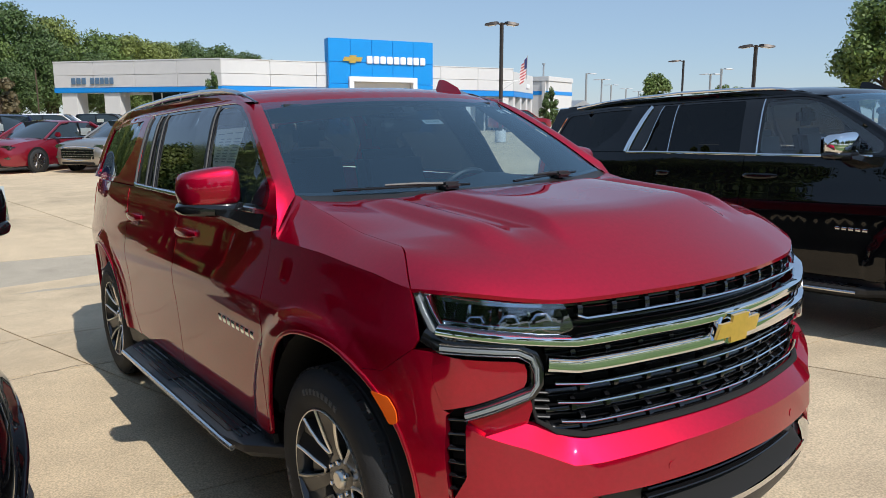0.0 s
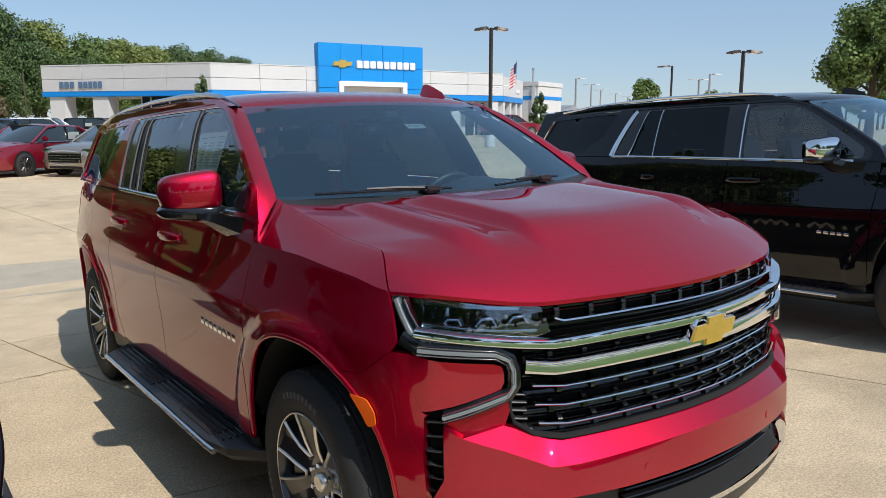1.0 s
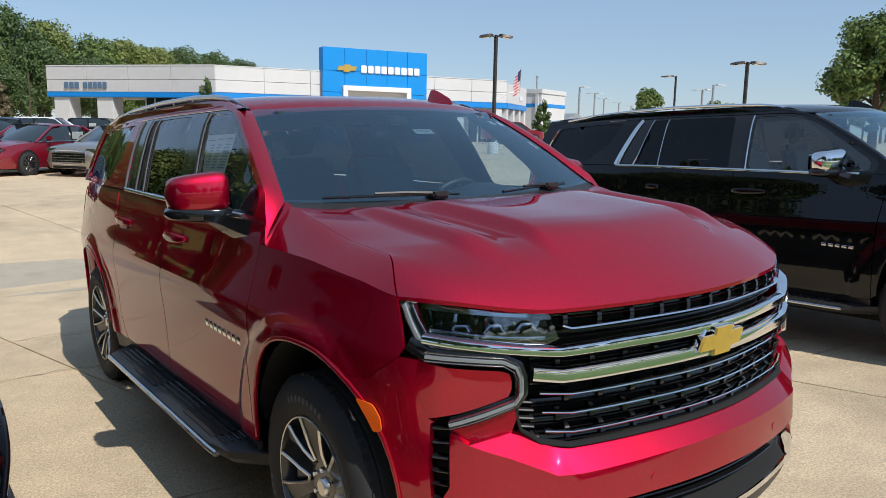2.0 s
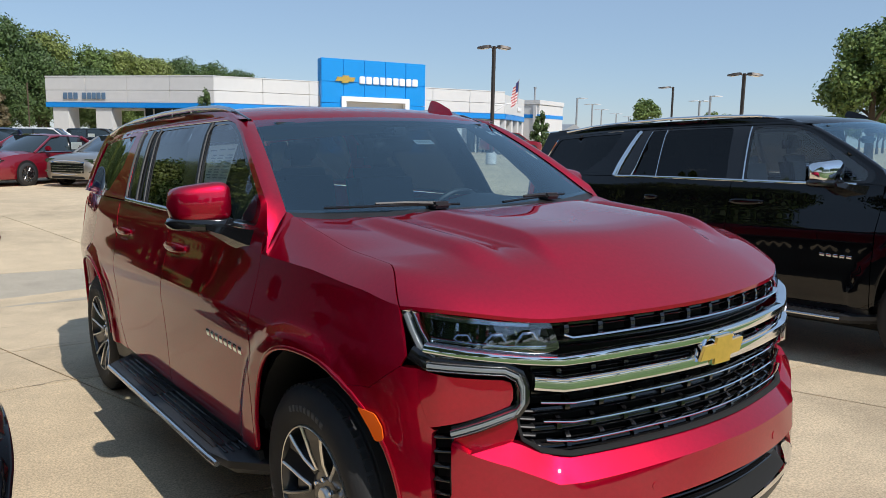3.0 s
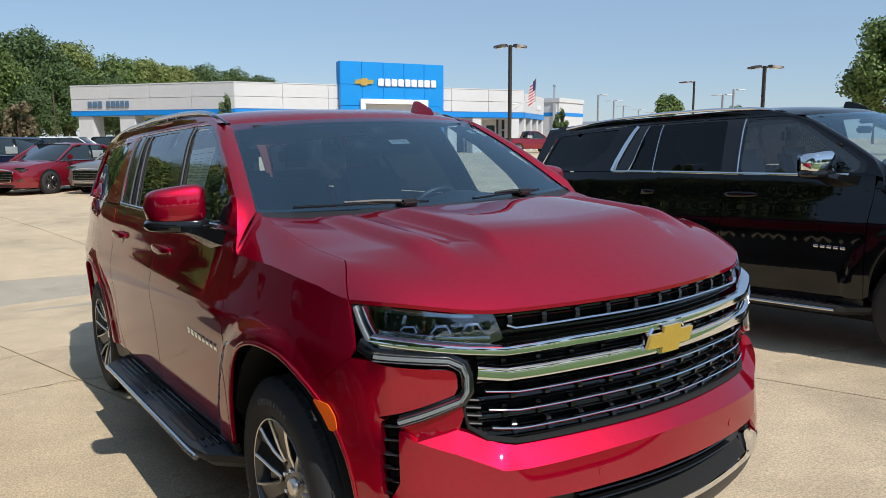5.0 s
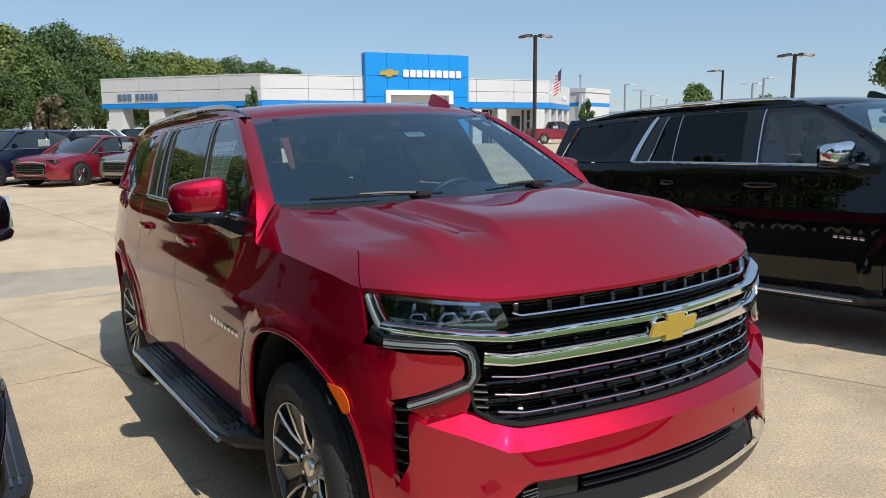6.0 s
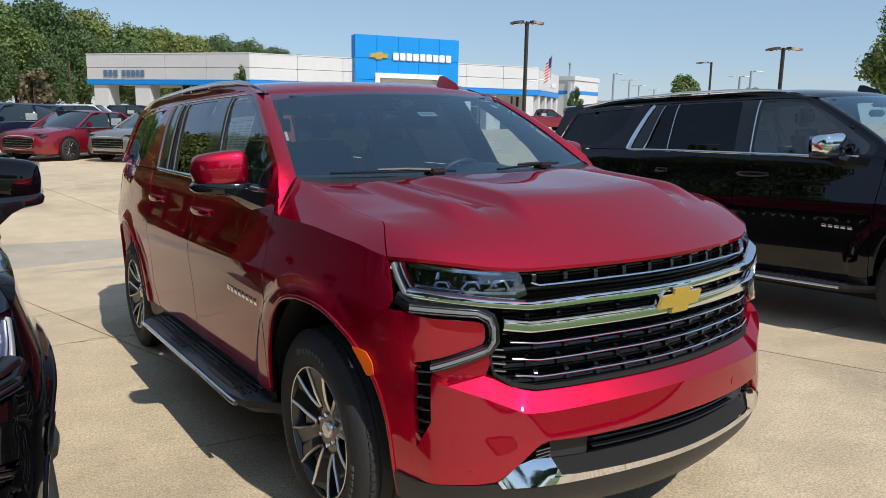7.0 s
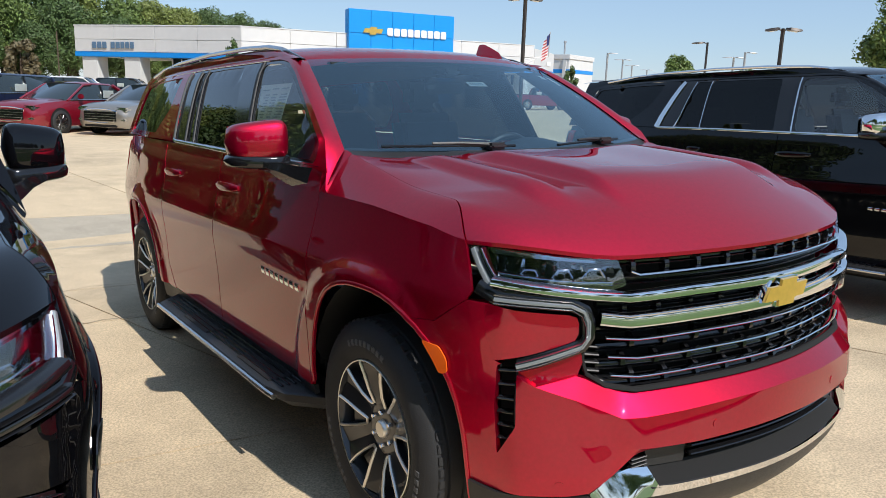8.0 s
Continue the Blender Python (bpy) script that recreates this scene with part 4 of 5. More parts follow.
    for row, z in enumerate((1.115, .985, .885, .828, .778)):
        for k in range(-5, 6):
            s0 = k * .122 + (.0 if row % 2 else .03)
            if abs(s0) < .67 and (row != 1 or abs(s0) > .13):
                h = .044 if row != 1 else .04
                add("grille_block", bar_on([(s0 - .008, z), (s0 + .008, z)], lambda s, z, off=0.0: body(s, z, off - .05), h, .030, .02), BLACK_GLOSS, gr)
    for sg in (-1, 1):
        for k in range(5):
            z = .775 + .024 * k
            add("side_slat", bar_on([(sg * .745, z + .006), (sg * .69, z)], lambda s, z, off=0.0: body(s, z, off - .05), .010, .026, .03), BLACK_PLASTIC, gr)
    # emblem: a plain gold cross-shape in a bright rim
    sh = [(-.108, .970), (-.086, 1.014), (-.036, 1.014), (-.031, 1.034), (.046, 1.034), (.043, 1.014), (.108, 1.014), (.086, .970), (.036, .970), (.031, .950), (-.046, .950), (-.043, .970)]
    em = add("emblem_rim", panel([(x * 1.14, .9915 + (z - .9915) * 1.10) for x, z in sh], mid, .03, .03, off=.034), bright, gr)
    part("emblem", panel([(x * 1.08, z) for x, z in sh], mid, .03, .012, off=.042), GOLD, gr, "plain gold cross-shaped emblem")
    # lower intake and bright lower trim
    o = [(-.60, .56), (-.55, .59), (0, .60), (.55, .59), (.60, .56), (.72, .44), (0, .41), (-.72, .44)]
    add("intake_back", panel(o, mid, .06, 0, off=-.07), DARK)
    add("intake_panel", panel(rounded([(-.54, .575), (-.545, .50), (-.40, .497), (-.395, .578)], .008), mid, .05, .02, off=-.035), BLACK_PLASTIC)
    add("intake_panel", panel(rounded([(.54, .575), (.545, .50), (.40, .497), (.395, .578)], .008), mid, .05, .02, off=-.035), BLACK_PLASTIC)
    for z, w in ((.556, .012), (.528, .010)):
        add("intake_slat", bar_on([(-.39, z - .004), (0, z), (.39, z - .004)], lambda s, z, off=0.0: body(s, z, off - .04), w, .03, .05), BLACK_GLOSS)
    for sg in (-1, 1):
        for k in range(3):
            add("intake_louvre", bar_on([(sg * .60, .536 - .012 * k), (sg * .55, .545 - .012 * k)], lambda s, z, off=0.0: body(s, z, off - .03), .006, .02, .03), BLACK_PLASTIC)
    o = [(-.735, .446), (-.70, .468), (-.665, .494), (-.61, .508), (-.545, .508), (-.515, .452), (-.28, .448), (0, .447), (.28, .448), (.515, .452), (.545, .508), (.61, .508), (.665, .494), (.70, .468), (.735, .446),
         (.72, .424), (.50, .420), (0, .424), (-.50, .420), (-.72, .424)]

    def lip(s, z, off=0.0):
        return body(s, z, off + .016 - .42 * (z - .425) * smooth(.46, .56, abs(s)))
    add("intake_shelf", strip([body(x, .500, -.045) for x in [-.54 + .06 * i for i in range(19)]], [body(x, .446, .012) for x in [-.54 + .06 * i for i in range(19)]], 2), DARK)
    add("lower_bright_trim", panel(o, lip, .05, .03), bright, sharp=30)
    o = [(-1.128, .430), (-1.02, .420), (-.89, .432), (-.735, .440), (-.72, .420), (-.50, .416), (0, .420), (.50, .416), (.72, .420), (.735, .440), (.89, .432), (1.02, .420), (1.128, .430), (1.13, .33), (1.0, .30), (.6, .29), (0, .29), (-.6, .29), (-1.0, .30), (-1.13, .33)]
    add("front_valance", panel(o, lambda s, z, off=0.0: body(s, z, off + .012), .04, .02), BLACK_PLASTIC)


def cabin_inside(car, add, papers=True):
    """Floor, dashboard, wheel, seats and the papers on the glass."""
    add("cabin_floor", block(-.86, .86, .35, 4.3, .42, .50, .02), TRIM_GREY)
    for sg in (-1, 1):
        add("door_lining", block(*sorted((sg * .90, sg * .94)), .5, 2.9, .5, 1.33, .02), TRIM_GREY)
    add("roof_lining", block(-.62, .62, 1.1, 4.1, 1.79, 1.82, .01), TRIM_GREY)
    L = []
    for x in [-.84 + .12 * i for i in range(15)]:
        b = .02 * math.exp(-((x - .40) / .22) ** 2)
        L.append([(x, .28, 1.345), (x, .50, 1.375 + b), (x, .74, 1.372 + b * 3), (x, .86, 1.31 + b), (x, .88, 1.05), (x, .60, .95), (x, .3, 1.1)])
    add("dashboard", rings(L), TRIM_GREY)
    sw = []
    for k in range(33):
        a = 2 * math.pi * k / 32
        sw.append(Vector((.41 + .19 * math.cos(a), .98 - .07 * math.sin(a), 1.26 + .175 * math.sin(a))))
    add("steering_wheel", tube(sw, .016, 8), BLACK_PLASTIC)
    add("steering_hub", block(.33, .49, .97, 1.02, 1.21, 1.30, .03), BLACK_PLASTIC)
    for y0, xs in ((1.45, (-.42, .42)), (2.55, (-.42, .42)), (3.5, (-.35, .35))):
        for x in xs:
            st = add("seat", block(x - .25, x + .25, y0 - .35, y0 + .2, .78, .95, .07), SEAT)
            back = block(x - .24, x + .24, -.07, .07, 0, .66, .06)
            part("seat_back", fit_length(([(p[0], p[1] + y0 + .2 + .22 * p[2], p[2] + .90) for p in back[0]], back[1])), SEAT, st)
            hr = block(x - .13, x + .13, -.05, .05, 0, .17, .045)
            part("head_rest", fit_length(([(p[0], p[1] + y0 + .37, p[2] + 1.58) for p in hr[0]], hr[1])), SEAT, st)
    for sg in (-1, 1):
        lo = [screen(sg * a, v, -.02) for a, v in ((.97, .02), (.97, .35), (.965, .7), (.96, .97))]
        hi = [(sg * .80, .56, 1.30), (sg * .775, .78, 1.50), (sg * .73, .99, 1.66), (sg * .66, 1.18, 1.785)]
        add("pillar_trim", strip(lo, hi, 3, .02, (-sg, .3, 0)), TRIM_GREY)
    add("rear_view_mirror", block(-.12, .12, .93, .96, 1.655, 1.715, .02), BLACK_GLOSS)
    add("sensor_housing", block(-.05, .05, .86, .98, 1.735, 1.775, .015), TRIM_GREY)
    add("sun_visor", block(-.62, -.20, .98, 1.16, 1.785, 1.80, .006), TRIM_GREY)
    add("sun_visor", block(.20, .62, .98, 1.16, 1.785, 1.80, .006), TRIM_GREY)
    if not papers:
        return
    # small white stock label behind the screen, with bars for its marks
    o = [(-.035, .655), (.105, .655), (.105, .712), (-.035, .712)]
    lb = add("stock_label", panel(o, screen, .05, 0, off=-.008), PAPER)
    for k in range(6):
        part("label_mark", panel([(-.018 + .018 * k, .672), (-.007 + .018 * k, .672), (-.007 + .018 * k, .70), (-.018 + .018 * k, .70)], screen, .05, 0, off=-.0072), PRINT, lb)
    part("corner_label", panel([(.80, .80), (.86, .80), (.855, .86), (.80, .86)], screen, .05, 0, off=-.008), PAPER, lb)
    # price sheet in the front passenger window
    cab = side_of(-1)
    sh = add("price_sheet", panel([(.985, 1.43), (1.235, 1.425), (1.365, 1.70), (.985, 1.70)], cab, .06, 0, off=-.016), PAPER)
    bars = [(1.0, 1.675, .09), (1.12, 1.675, .08), (1.23, 1.672, .09)]
    for r in range(9):
        bars += [(1.0, 1.648 - .013 * r, .075 + .012 * (r % 3)), (1.12, 1.648 - .013 * r, .06 + .012 * (r % 2)), (1.215, 1.648 - .013 * r, .04 + .012 * ((r + 1) % 3))]
    for y, z, w in bars:
        part("print_line", panel([(y, z), (y + w, z), (y + w, z + .005), (y, z + .005)], cab, .1, 0, off=-.0145), PRINT, sh)
    for z, h in ((1.505, .012), (1.44, .008)):
        part("print_line", panel([(.995, z), (1.19, z), (1.19, z + h), (.995, z + h)], cab, .1, 0, off=-.0145), PRINT, sh)


# ---- the lot ----
# the bay that the big cars stand in falls away to the rear; beyond it the lot is level
TILT = Matrix(((0.99981, -0.00619, -0.01846, 0), (0.00698, 0.99906, 0.04279, 0), (0.01817, -0.04291, 0.99891, 0), (0, 0, 0, 1)))


def ground_z(x, y):
    near = .0183 * max(-14, min(14, x)) - .0430 * max(-9, min(7.5, y))
    far = .12 + .0085 * max(-50, min(48, x - 2))
    k = smooth(5.5, 17, y)
    return near * (1 - k) + far * k


def sheet(xs, ys, lift=0.0):
    v = [(x, y, ground_z(x, y) + lift) for y in ys for x in xs]
    n = len(xs)
    f = [(j * n + i, j * n + i + 1, (j + 1) * n + i + 1, (j + 1) * n + i) for j in range(len(ys) - 1) for i in range(n - 1)]
    return v, f


def concrete(name, colour, stain):
    m = material(name, colour, .85, 0, 0, vary=.15, scale=3.0, bump=.55, bump_scale=160, obj_random=.06)
    nt = m.node_tree
    b = nt.nodes["Principled BSDF"]
    tc = nt.nodes.new("ShaderNodeTexCoord")
    src = b.inputs["Base Color"].links[0].from_socket
    # aggregate speckle and blotches of dirt
    vo = nt.nodes.new("ShaderNodeTexNoise")
    vo.inputs["Scale"].default_value, vo.inputs["Detail"].default_value = 95, 3
    nt.links.new(tc.outputs["Object"], vo.inputs["Vector"])
    r = nt.nodes.new("ShaderNodeMapRange")
    r.inputs["From Min"].default_value, r.inputs["From Max"].default_value = .35, .65
    r.inputs["To Min"].default_value, r.inputs["To Max"].default_value = .74, 1.19
    nt.links.new(vo.outputs["Fac"], r.inputs["Value"])
    n2 = nt.nodes.new("ShaderNodeTexNoise")
    n2.inputs["Scale"].default_value, n2.inputs["Detail"].default_value, n2.inputs["Roughness"].default_value = .55, 8, .65
    nt.links.new(tc.outputs["Object"], n2.inputs["Vector"])
    r2 = nt.nodes.new("ShaderNodeMapRange")
    r2.inputs["From Min"].default_value, r2.inputs["From Max"].default_value = .50, .72
    r2.inputs["To Min"].default_value, r2.inputs["To Max"].default_value = 1.0, stain
    nt.links.new(n2.outputs["Fac"], r2.inputs["Value"])
    mu = nt.nodes.new("ShaderNodeMath")
    mu.operation = 'MULTIPLY'
    nt.links.new(r.outputs[0], mu.inputs[0])
    nt.links.new(r2.outputs[0], mu.inputs[1])
    sc = nt.nodes.new("ShaderNodeVectorMath")
    sc.operation = 'SCALE'
    nt.links.new(src, sc.inputs[0])
    nt.links.new(mu.outputs[0], sc.inputs["Scale"])
    nt.links.new(sc.outputs[0], b.inputs["Base Color"])
    return m


CONCRETE = concrete("weathered_concrete", (.60, .475, .315), .70)
PATCH = concrete("grey_patched_concrete", (.43, .375, .29), .75)
JOINT = material("joint_sealant", (.10, .09, .075), .9, 0, 0, vary=.3, scale=10)
GRASS_MAT = material("mown_grass", (.085, .15, .028), .9, 0, 0, vary=.35, scale=2.0, bump=1.0, bump_scale=60)
ASPHALT = material("asphalt", (.06, .06, .062), .9, 0, 0, vary=.2, scale=4, bump=.4, bump_scale=150)
WHITE_PANEL = material("white_metal_panel", (.66, .66, .655), .45, 0, 0, vary=.03, scale=2)
GREY_PANEL = material("pale_grey_panel", (.62, .61, .60), .5, 0, 0, vary=.04, scale=2)
BLUE_PANEL = material("bright_blue_panel", (.006, .27, .72), .35, 0, .2, vary=.03, scale=2)
BAND_BLUE = material("blue_band_paint", (.012, .25, .70), .4)
LETTER_WHITE = material("white_letter_plastic", (.85, .86, .88), .4)
LETTER_BLUE = material("grey_blue_letter", (.13, .22, .34), .4, .2)
SHOPGLASS = material("shop_front_glass", (.02, .03, .035), .08, 0, .5)
POLE_BRONZE = material("bronze_pole_paint", (.055, .045, .04), .45, .3, 0, vary=.1, scale=6)
POLE_GREY = material("galvanised_steel", (.42, .43, .44), .5, .6, 0, vary=.1, scale=6)
BARK = material("bark", (.09, .065, .045), .9, 0, 0, vary=.3, scale=6, bump=.6, bump_scale=30)


def leaves(name, colour):
    m = material(name, colour, .6, 0, 0, vary=.25, scale=1.2, island=.32)
    m.node_tree.nodes["Principled BSDF"].inputs["Subsurface Weight"].default_value = 0
    return m


LEAF_DARK = leaves("dark_green_leaves", (.070, .118, .030))
LEAF_MID = leaves("mid_green_leaves", (.115, .172, .038))
LEAF_LIGHT = leaves("yellow_green_leaves", (.175, .215, .048))
LEAF_BROWN = leaves("rusty_leaves", (.14, .115, .06))

axis_x = [-900, -400, -200, -120, -80] + [-60 + 3 * i for i in range(47)] + [90, 120, 200, 400, 900]
axis_y = [-900, -400, -150, -80, -50, -35, -25, -18] + [-14 + 1.5 * i for i in range(30)] + [33 + 6 * i for i in range(14)] + [130, 180, 300, 600, 1500]
gr = part("ground", sheet(axis_x, axis_y, -.012), CONCRETE)
tagged(gr, "pale tan weathered concrete lot with dirt stains", "ground", kind="structure")

# slabs poured between sawn joints, a little askew to the parked cars
UX, UY = Vector((.988, -.155)), Vector((-.205, .979))
ORG = Vector((-1.35, 5.08))
cols = [-9.4, -6.3, -3.2, 0.0, 3.13, 6.8, 10.5, 14.2]
rows_ = [-15.6, -12.0, -8.4, -4.15, -1.35, 0.0, 2.42, 4.45, 8.0, 12.0, 16.0, 20.0]


def slab(u0, u1, v0, v1, mat):
    nu, nv = 6, 6
    g = .008
    us = [u0 + g + (u1 - u0 - 2 * g) * i / nu for i in range(nu + 1)]
    vs = [v0 + g + (v1 - v0 - 2 * g) * i / nv for i in range(nv + 1)]
    v, f = [], []
    for b in vs:
        for a in us:
            p = ORG + UX * a + UY * b
            v.append((p.x, p.y, ground_z(p.x, p.y)))
    n = nu + 1
    f = [(j * n + i, j * n + i + 1, (j + 1) * n + i + 1, (j + 1) * n + i) for j in range(nv) for i in range(nu)]
    rim = [i for i in range(n)] + [k * n + nu for k in range(1, nv + 1)] + [nv * n + nu - i for i in range(1, n)] + [(nv - k) * n for k in range(1, nv)]
    m0 = len(v)
    v += [(v[i][0], v[i][1], v[i][2] - .02) for i in rim]
    f += [(rim[i], m0 + i, m0 + (i + 1) % len(rim), rim[(i + 1) % len(rim)]) for i in range(len(rim))]
    return part("slab", (v, f), mat, gr)


for i in range(len(cols) - 1):
    for j in range(len(rows_) - 1):
        slab(cols[i], cols[i + 1], rows_[j], rows_[j + 1], PATCH if (j == 6 and i < 4) else CONCRETE)


def on_ground(x, y, lift=.0):
    return x, y, ground_z(x, y) + lift


def crack(points, w):
    """A thin dark crack that wanders over the concrete."""
    rnd = random.Random(len(points) * 7 + int(points[0][1] * 10))
    p = dense(points, .12, False)
    L = []
    for i, q in enumerate(p):
        d = Vector(p[min(i + 1, len(p) - 1)]) - Vector(p[max(0, i - 1)])
        d.normalize()
        s = Vector((-d.y, d.x))
        c = Vector(q) + s * rnd.uniform(-.012, .012)
        ww = w * rnd.uniform(.4, 1.2)
        L.append([on_ground(*(c - s * ww / 2), .0035), on_ground(*(c + s * ww / 2), .0035)])
    g = rings(L, False, False)
    return part("crack", g, JOINT, gr)


crack([(-2.6, 3.95), (-1.7, 3.76), (-1.2, 3.82), (-.6, 3.7), (.4, 3.78)], .006)
crack([(-2.2, 5.0), (-1.5, 5.03), (-1.05, 5.12), (-.2, 5.0)], .008)
crack([(-4.2, 6.4), (-3.0, 6.1), (-2.1, 6.3), (-1.0, 6.2)], .006)

# lawn and added unseen road behind the camera, past the lot's end
lawn = part("lawn", sheet([-900, -300, -100, -50, -25, -10, 0, 10, 25, 50, 100, 300, 900], [-900, -300, -120, -60, -46, -40, -34, -28, -22, -16, -11, -8, -6, -4.4, -3.4, -2.6], .02), GRASS_MAT)
tagged(lawn, "mown green lawn beside the concrete lot", "lawn", kind="structure")
# unseen grass added so that the red doors mirror something darker
verge = part("lawn_verge", sheet([-900, -300, -100, -50, -25, -16, -6.0], [-2.6, 0, 4, 8, 12, 16, 20, 30, 50, 70, 110, 300], .02), GRASS_MAT)
tagged(verge, "mown green verge under the trees", "lawn", kind="structure")
road = part("road", sheet([-900, -300, -100, -50, -25, -10, 0, 10, 25, 50, 100, 300, 900], [-33, -30, -25], .06), ASPHALT)
tagged(road, "dark asphalt road across the lawn", "road", kind="structure")

# ---- the big cars ----


def parked(x, y, turn=0.0):
    return TILT @ pose(x, y, 0, 0, 0, turn)


vehicle("sport_utility", "dark red full-size sport utility with chrome grille on concrete", RED, TILT @ pose(-.95, .4, 0, 0, 0, -1.1) @ pose(.95, -.4, 0))
vehicle("sport_utility", "glossy black sport utility with chrome mirrors beside the red one", BLACK, parked(4.50, -.41), short=.335, mirror_mat=CHROME, detail=False, privacy_front=False, step=.05)
vehicle("sport_utility", "glossy black sport utility with black mirrors beside the red one", BLACK, parked(-2.96, -.05), short=.335, detail=False, inside_too=False, privacy_front=True, step=.045, marker=BLACK_GLOSS)

# ---- the dealership ----
A0, B0, C0 = Vector((18.66, 54.41)), Vector((9.17, 66.58)), Vector((44.62, 50.41))
house = thing("dealership_building", "low white showroom with blue band, columns and blue entrance tower", "building", Matrix.Translation((A0.x, A0.y, 0)))


def wall_frame(p, q):
    """Runs along a wall: distance, out from the wall towards the lot, height."""
    d = (q - p).normalized()
    n = Vector((d.y, -d.x))
    if n.dot(Vector((-2, -2)) - p) < 0:
        n = -n
    return lambda a, o, z: (p.x + d.x * a + n.x * o - A0.x, p.y + d.y * a + n.y * o - A0.y, z)


LEFT, RIGHT = wall_frame(A0, B0), wall_frame(A0, C0)


def along(fr, a0, a1, o0, o1, z0, z1, name, mat, parent=house, b=.02, label=""):
    g = block(a0, a1, o0, o1, z0, z1, b)
    return part(name, ([fr(*p) for p in g[0]], g[1]), mat, parent, label)


# left wing: fascia over an open canopy with columns
L0 = 15.4
for i in range(4):
    a0, a1 = L0 * i / 4, L0 * (i + 1) / 4
    along(LEFT, a0 + .01, a1 - .01, -.5, 0, 4.98, 6.0, "fascia_panel", GREY_PANEL)
    along(LEFT, a0 + .01, a1 - .01, -.5, 0, 4.02, 4.96, "fascia_panel", GREY_PANEL)
along(LEFT, -.0, L0 + .02, -.5, .03, 6.0, 6.10, "coping", WHITE_PANEL)
along(LEFT, 0, L0, -.5, .05, 3.62, 4.0, "blue_band", BAND_BLUE)
along(LEFT, 0.2, L0, -9, -.5, 3.7, 3.9, "canopy_soffit", GREY_PANEL)
for a in (14.1, 10.0):
    along(LEFT, a - .75, a + .75, -1.3, -.1, -.2, 3.62, "column", WHITE_PANEL)
    along(LEFT, a - .85, a + .85, -1.4, 0.0, -.2, .35, "column_base", GREY_PANEL)
along(LEFT, 0, 7.2, -1.6, -1.4, -.2, 3.65, "shop_window", SHOPGLASS)
for a in (1.2, 2.9, 4.6, 6.3, 7.15):
    along(LEFT, a - .05, a + .05, -1.4, -1.3, -.2, 3.6, "window_bar", WHITE_PANEL)
# name on the fascia as plain bars
for a, w in ((13.45, .38), (12.95, .38), (12.45, .38), (11.65, .36), (11.17, .36), (10.72, .32), (10.28, .34), (9.82, .34)):
    nm = along(LEFT, a - w / 2, a + w / 2, .02, .10, 4.28, 4.78, "fascia_letter_bar", LETTER_BLUE)
# right wing
for i in range(7):
    a0, a1 = 26.2 * i / 7, 26.2 * (i + 1) / 7
    along(RIGHT, a0 + .01, a1 - .01, -.5, 0, 4.98, 6.0, "fascia_panel", WHITE_PANEL)
    along(RIGHT, a0 + .01, a1 - .01, -.5, 0, 4.05, 4.96, "fascia_panel", WHITE_PANEL)
along(RIGHT, 0, 26.2, -.5, .03, 6.0, 6.08, "coping", WHITE_PANEL)
along(RIGHT, .0, 26.25, -.5, .05, 3.55, 4.03, "blue_band", BAND_BLUE)
along(RIGHT, 0, 26.2, -12, -2.6, -.2, 3.6, "shop_window", SHOPGLASS)
along(RIGHT, 0, 26.2, -14, -.5, 5.7, 5.9, "flat_roof", GREY_PANEL)
along(RIGHT, 0, 26.2, -2.6, -.5, 3.45, 3.55, "soffit", WHITE_PANEL)
for a in (3.0, 6.4, 18.8, 21.3, 25.3):
    along(RIGHT, a - .45, a + .45, -1.2, -.05, -.2, 3.55, "column", WHITE_PANEL)
for a in [1 + 1.45 * i for i in range(17)]:
    along(RIGHT, a - .06, a + .06, -2.6, -2.45, -.2, 3.5, "window_bar", WHITE_PANEL)
along(RIGHT, 0, 26.2, -2.6, -2.42, 2.4, 2.55, "transom", WHITE_PANEL)
along(RIGHT, 22.6, 25.0, -2.3, -1.9, -.2, 3.5, "side_entrance", WHITE_PANEL)
along(RIGHT, 23.3, 24.2, -1.9, -1.86, .3, 2.9, "side_door", SHOPGLASS)
# far side, turning away
END = wall_frame(C0, C0 + Vector((9.0, 6.5)))
along(END, 0, 9, -.5, 0, 4.05, 5.8, "fascia_panel", WHITE_PANEL)
along(END, 0, 9, -.5, .05, 3.55, 4.03, "blue_band", BAND_BLUE)
along(END, 0, 9, -3, -2.5, -.2, 3.55, "shop_window", SHOPGLASS)
for a in (.5, 3.4, 6.2, 8.7):
    along(END, a - .4, a + .4, -1.0, -.05, -.2, 3.55, "column", WHITE_PANEL)
# blue entrance tower of separate panels
T0, T1 = 8.34, 17.70
tw = along(RIGHT, T0, T1, -.4, .44, 4.95, 7.90, "entrance_tower", BLUE_PANEL)
for i in range(5):
    a0, a1 = T0 + (T1 - T0) * i / 5, T0 + (T1 - T0) * (i + 1) / 5
    for z0, z1 in ((6.10, 7.93), (4.40, 6.08), (2.3, 4.38), (-.2, 2.28)):
        if z1 < 4.5 and 9.9 < (a0 + a1) / 2 < 16.1:
            continue
        if z1 < 6.2 and z0 > 4 and 10.2 < (a0 + a1) / 2 < 15.8:
            z0 = 4.95
        along(RIGHT, a0 + .012, a1 - .012, .1, .5, z0, z1, "tower_panel", BLUE_PANEL, tw)
along(RIGHT, 10.01, 16.11, .2, .75, 4.55, 4.95, "portal_head", LETTER_WHITE, tw)
along(RIGHT, 10.01, 10.41, .2, .75, -.2, 4.55, "portal_post", LETTER_WHITE, tw)
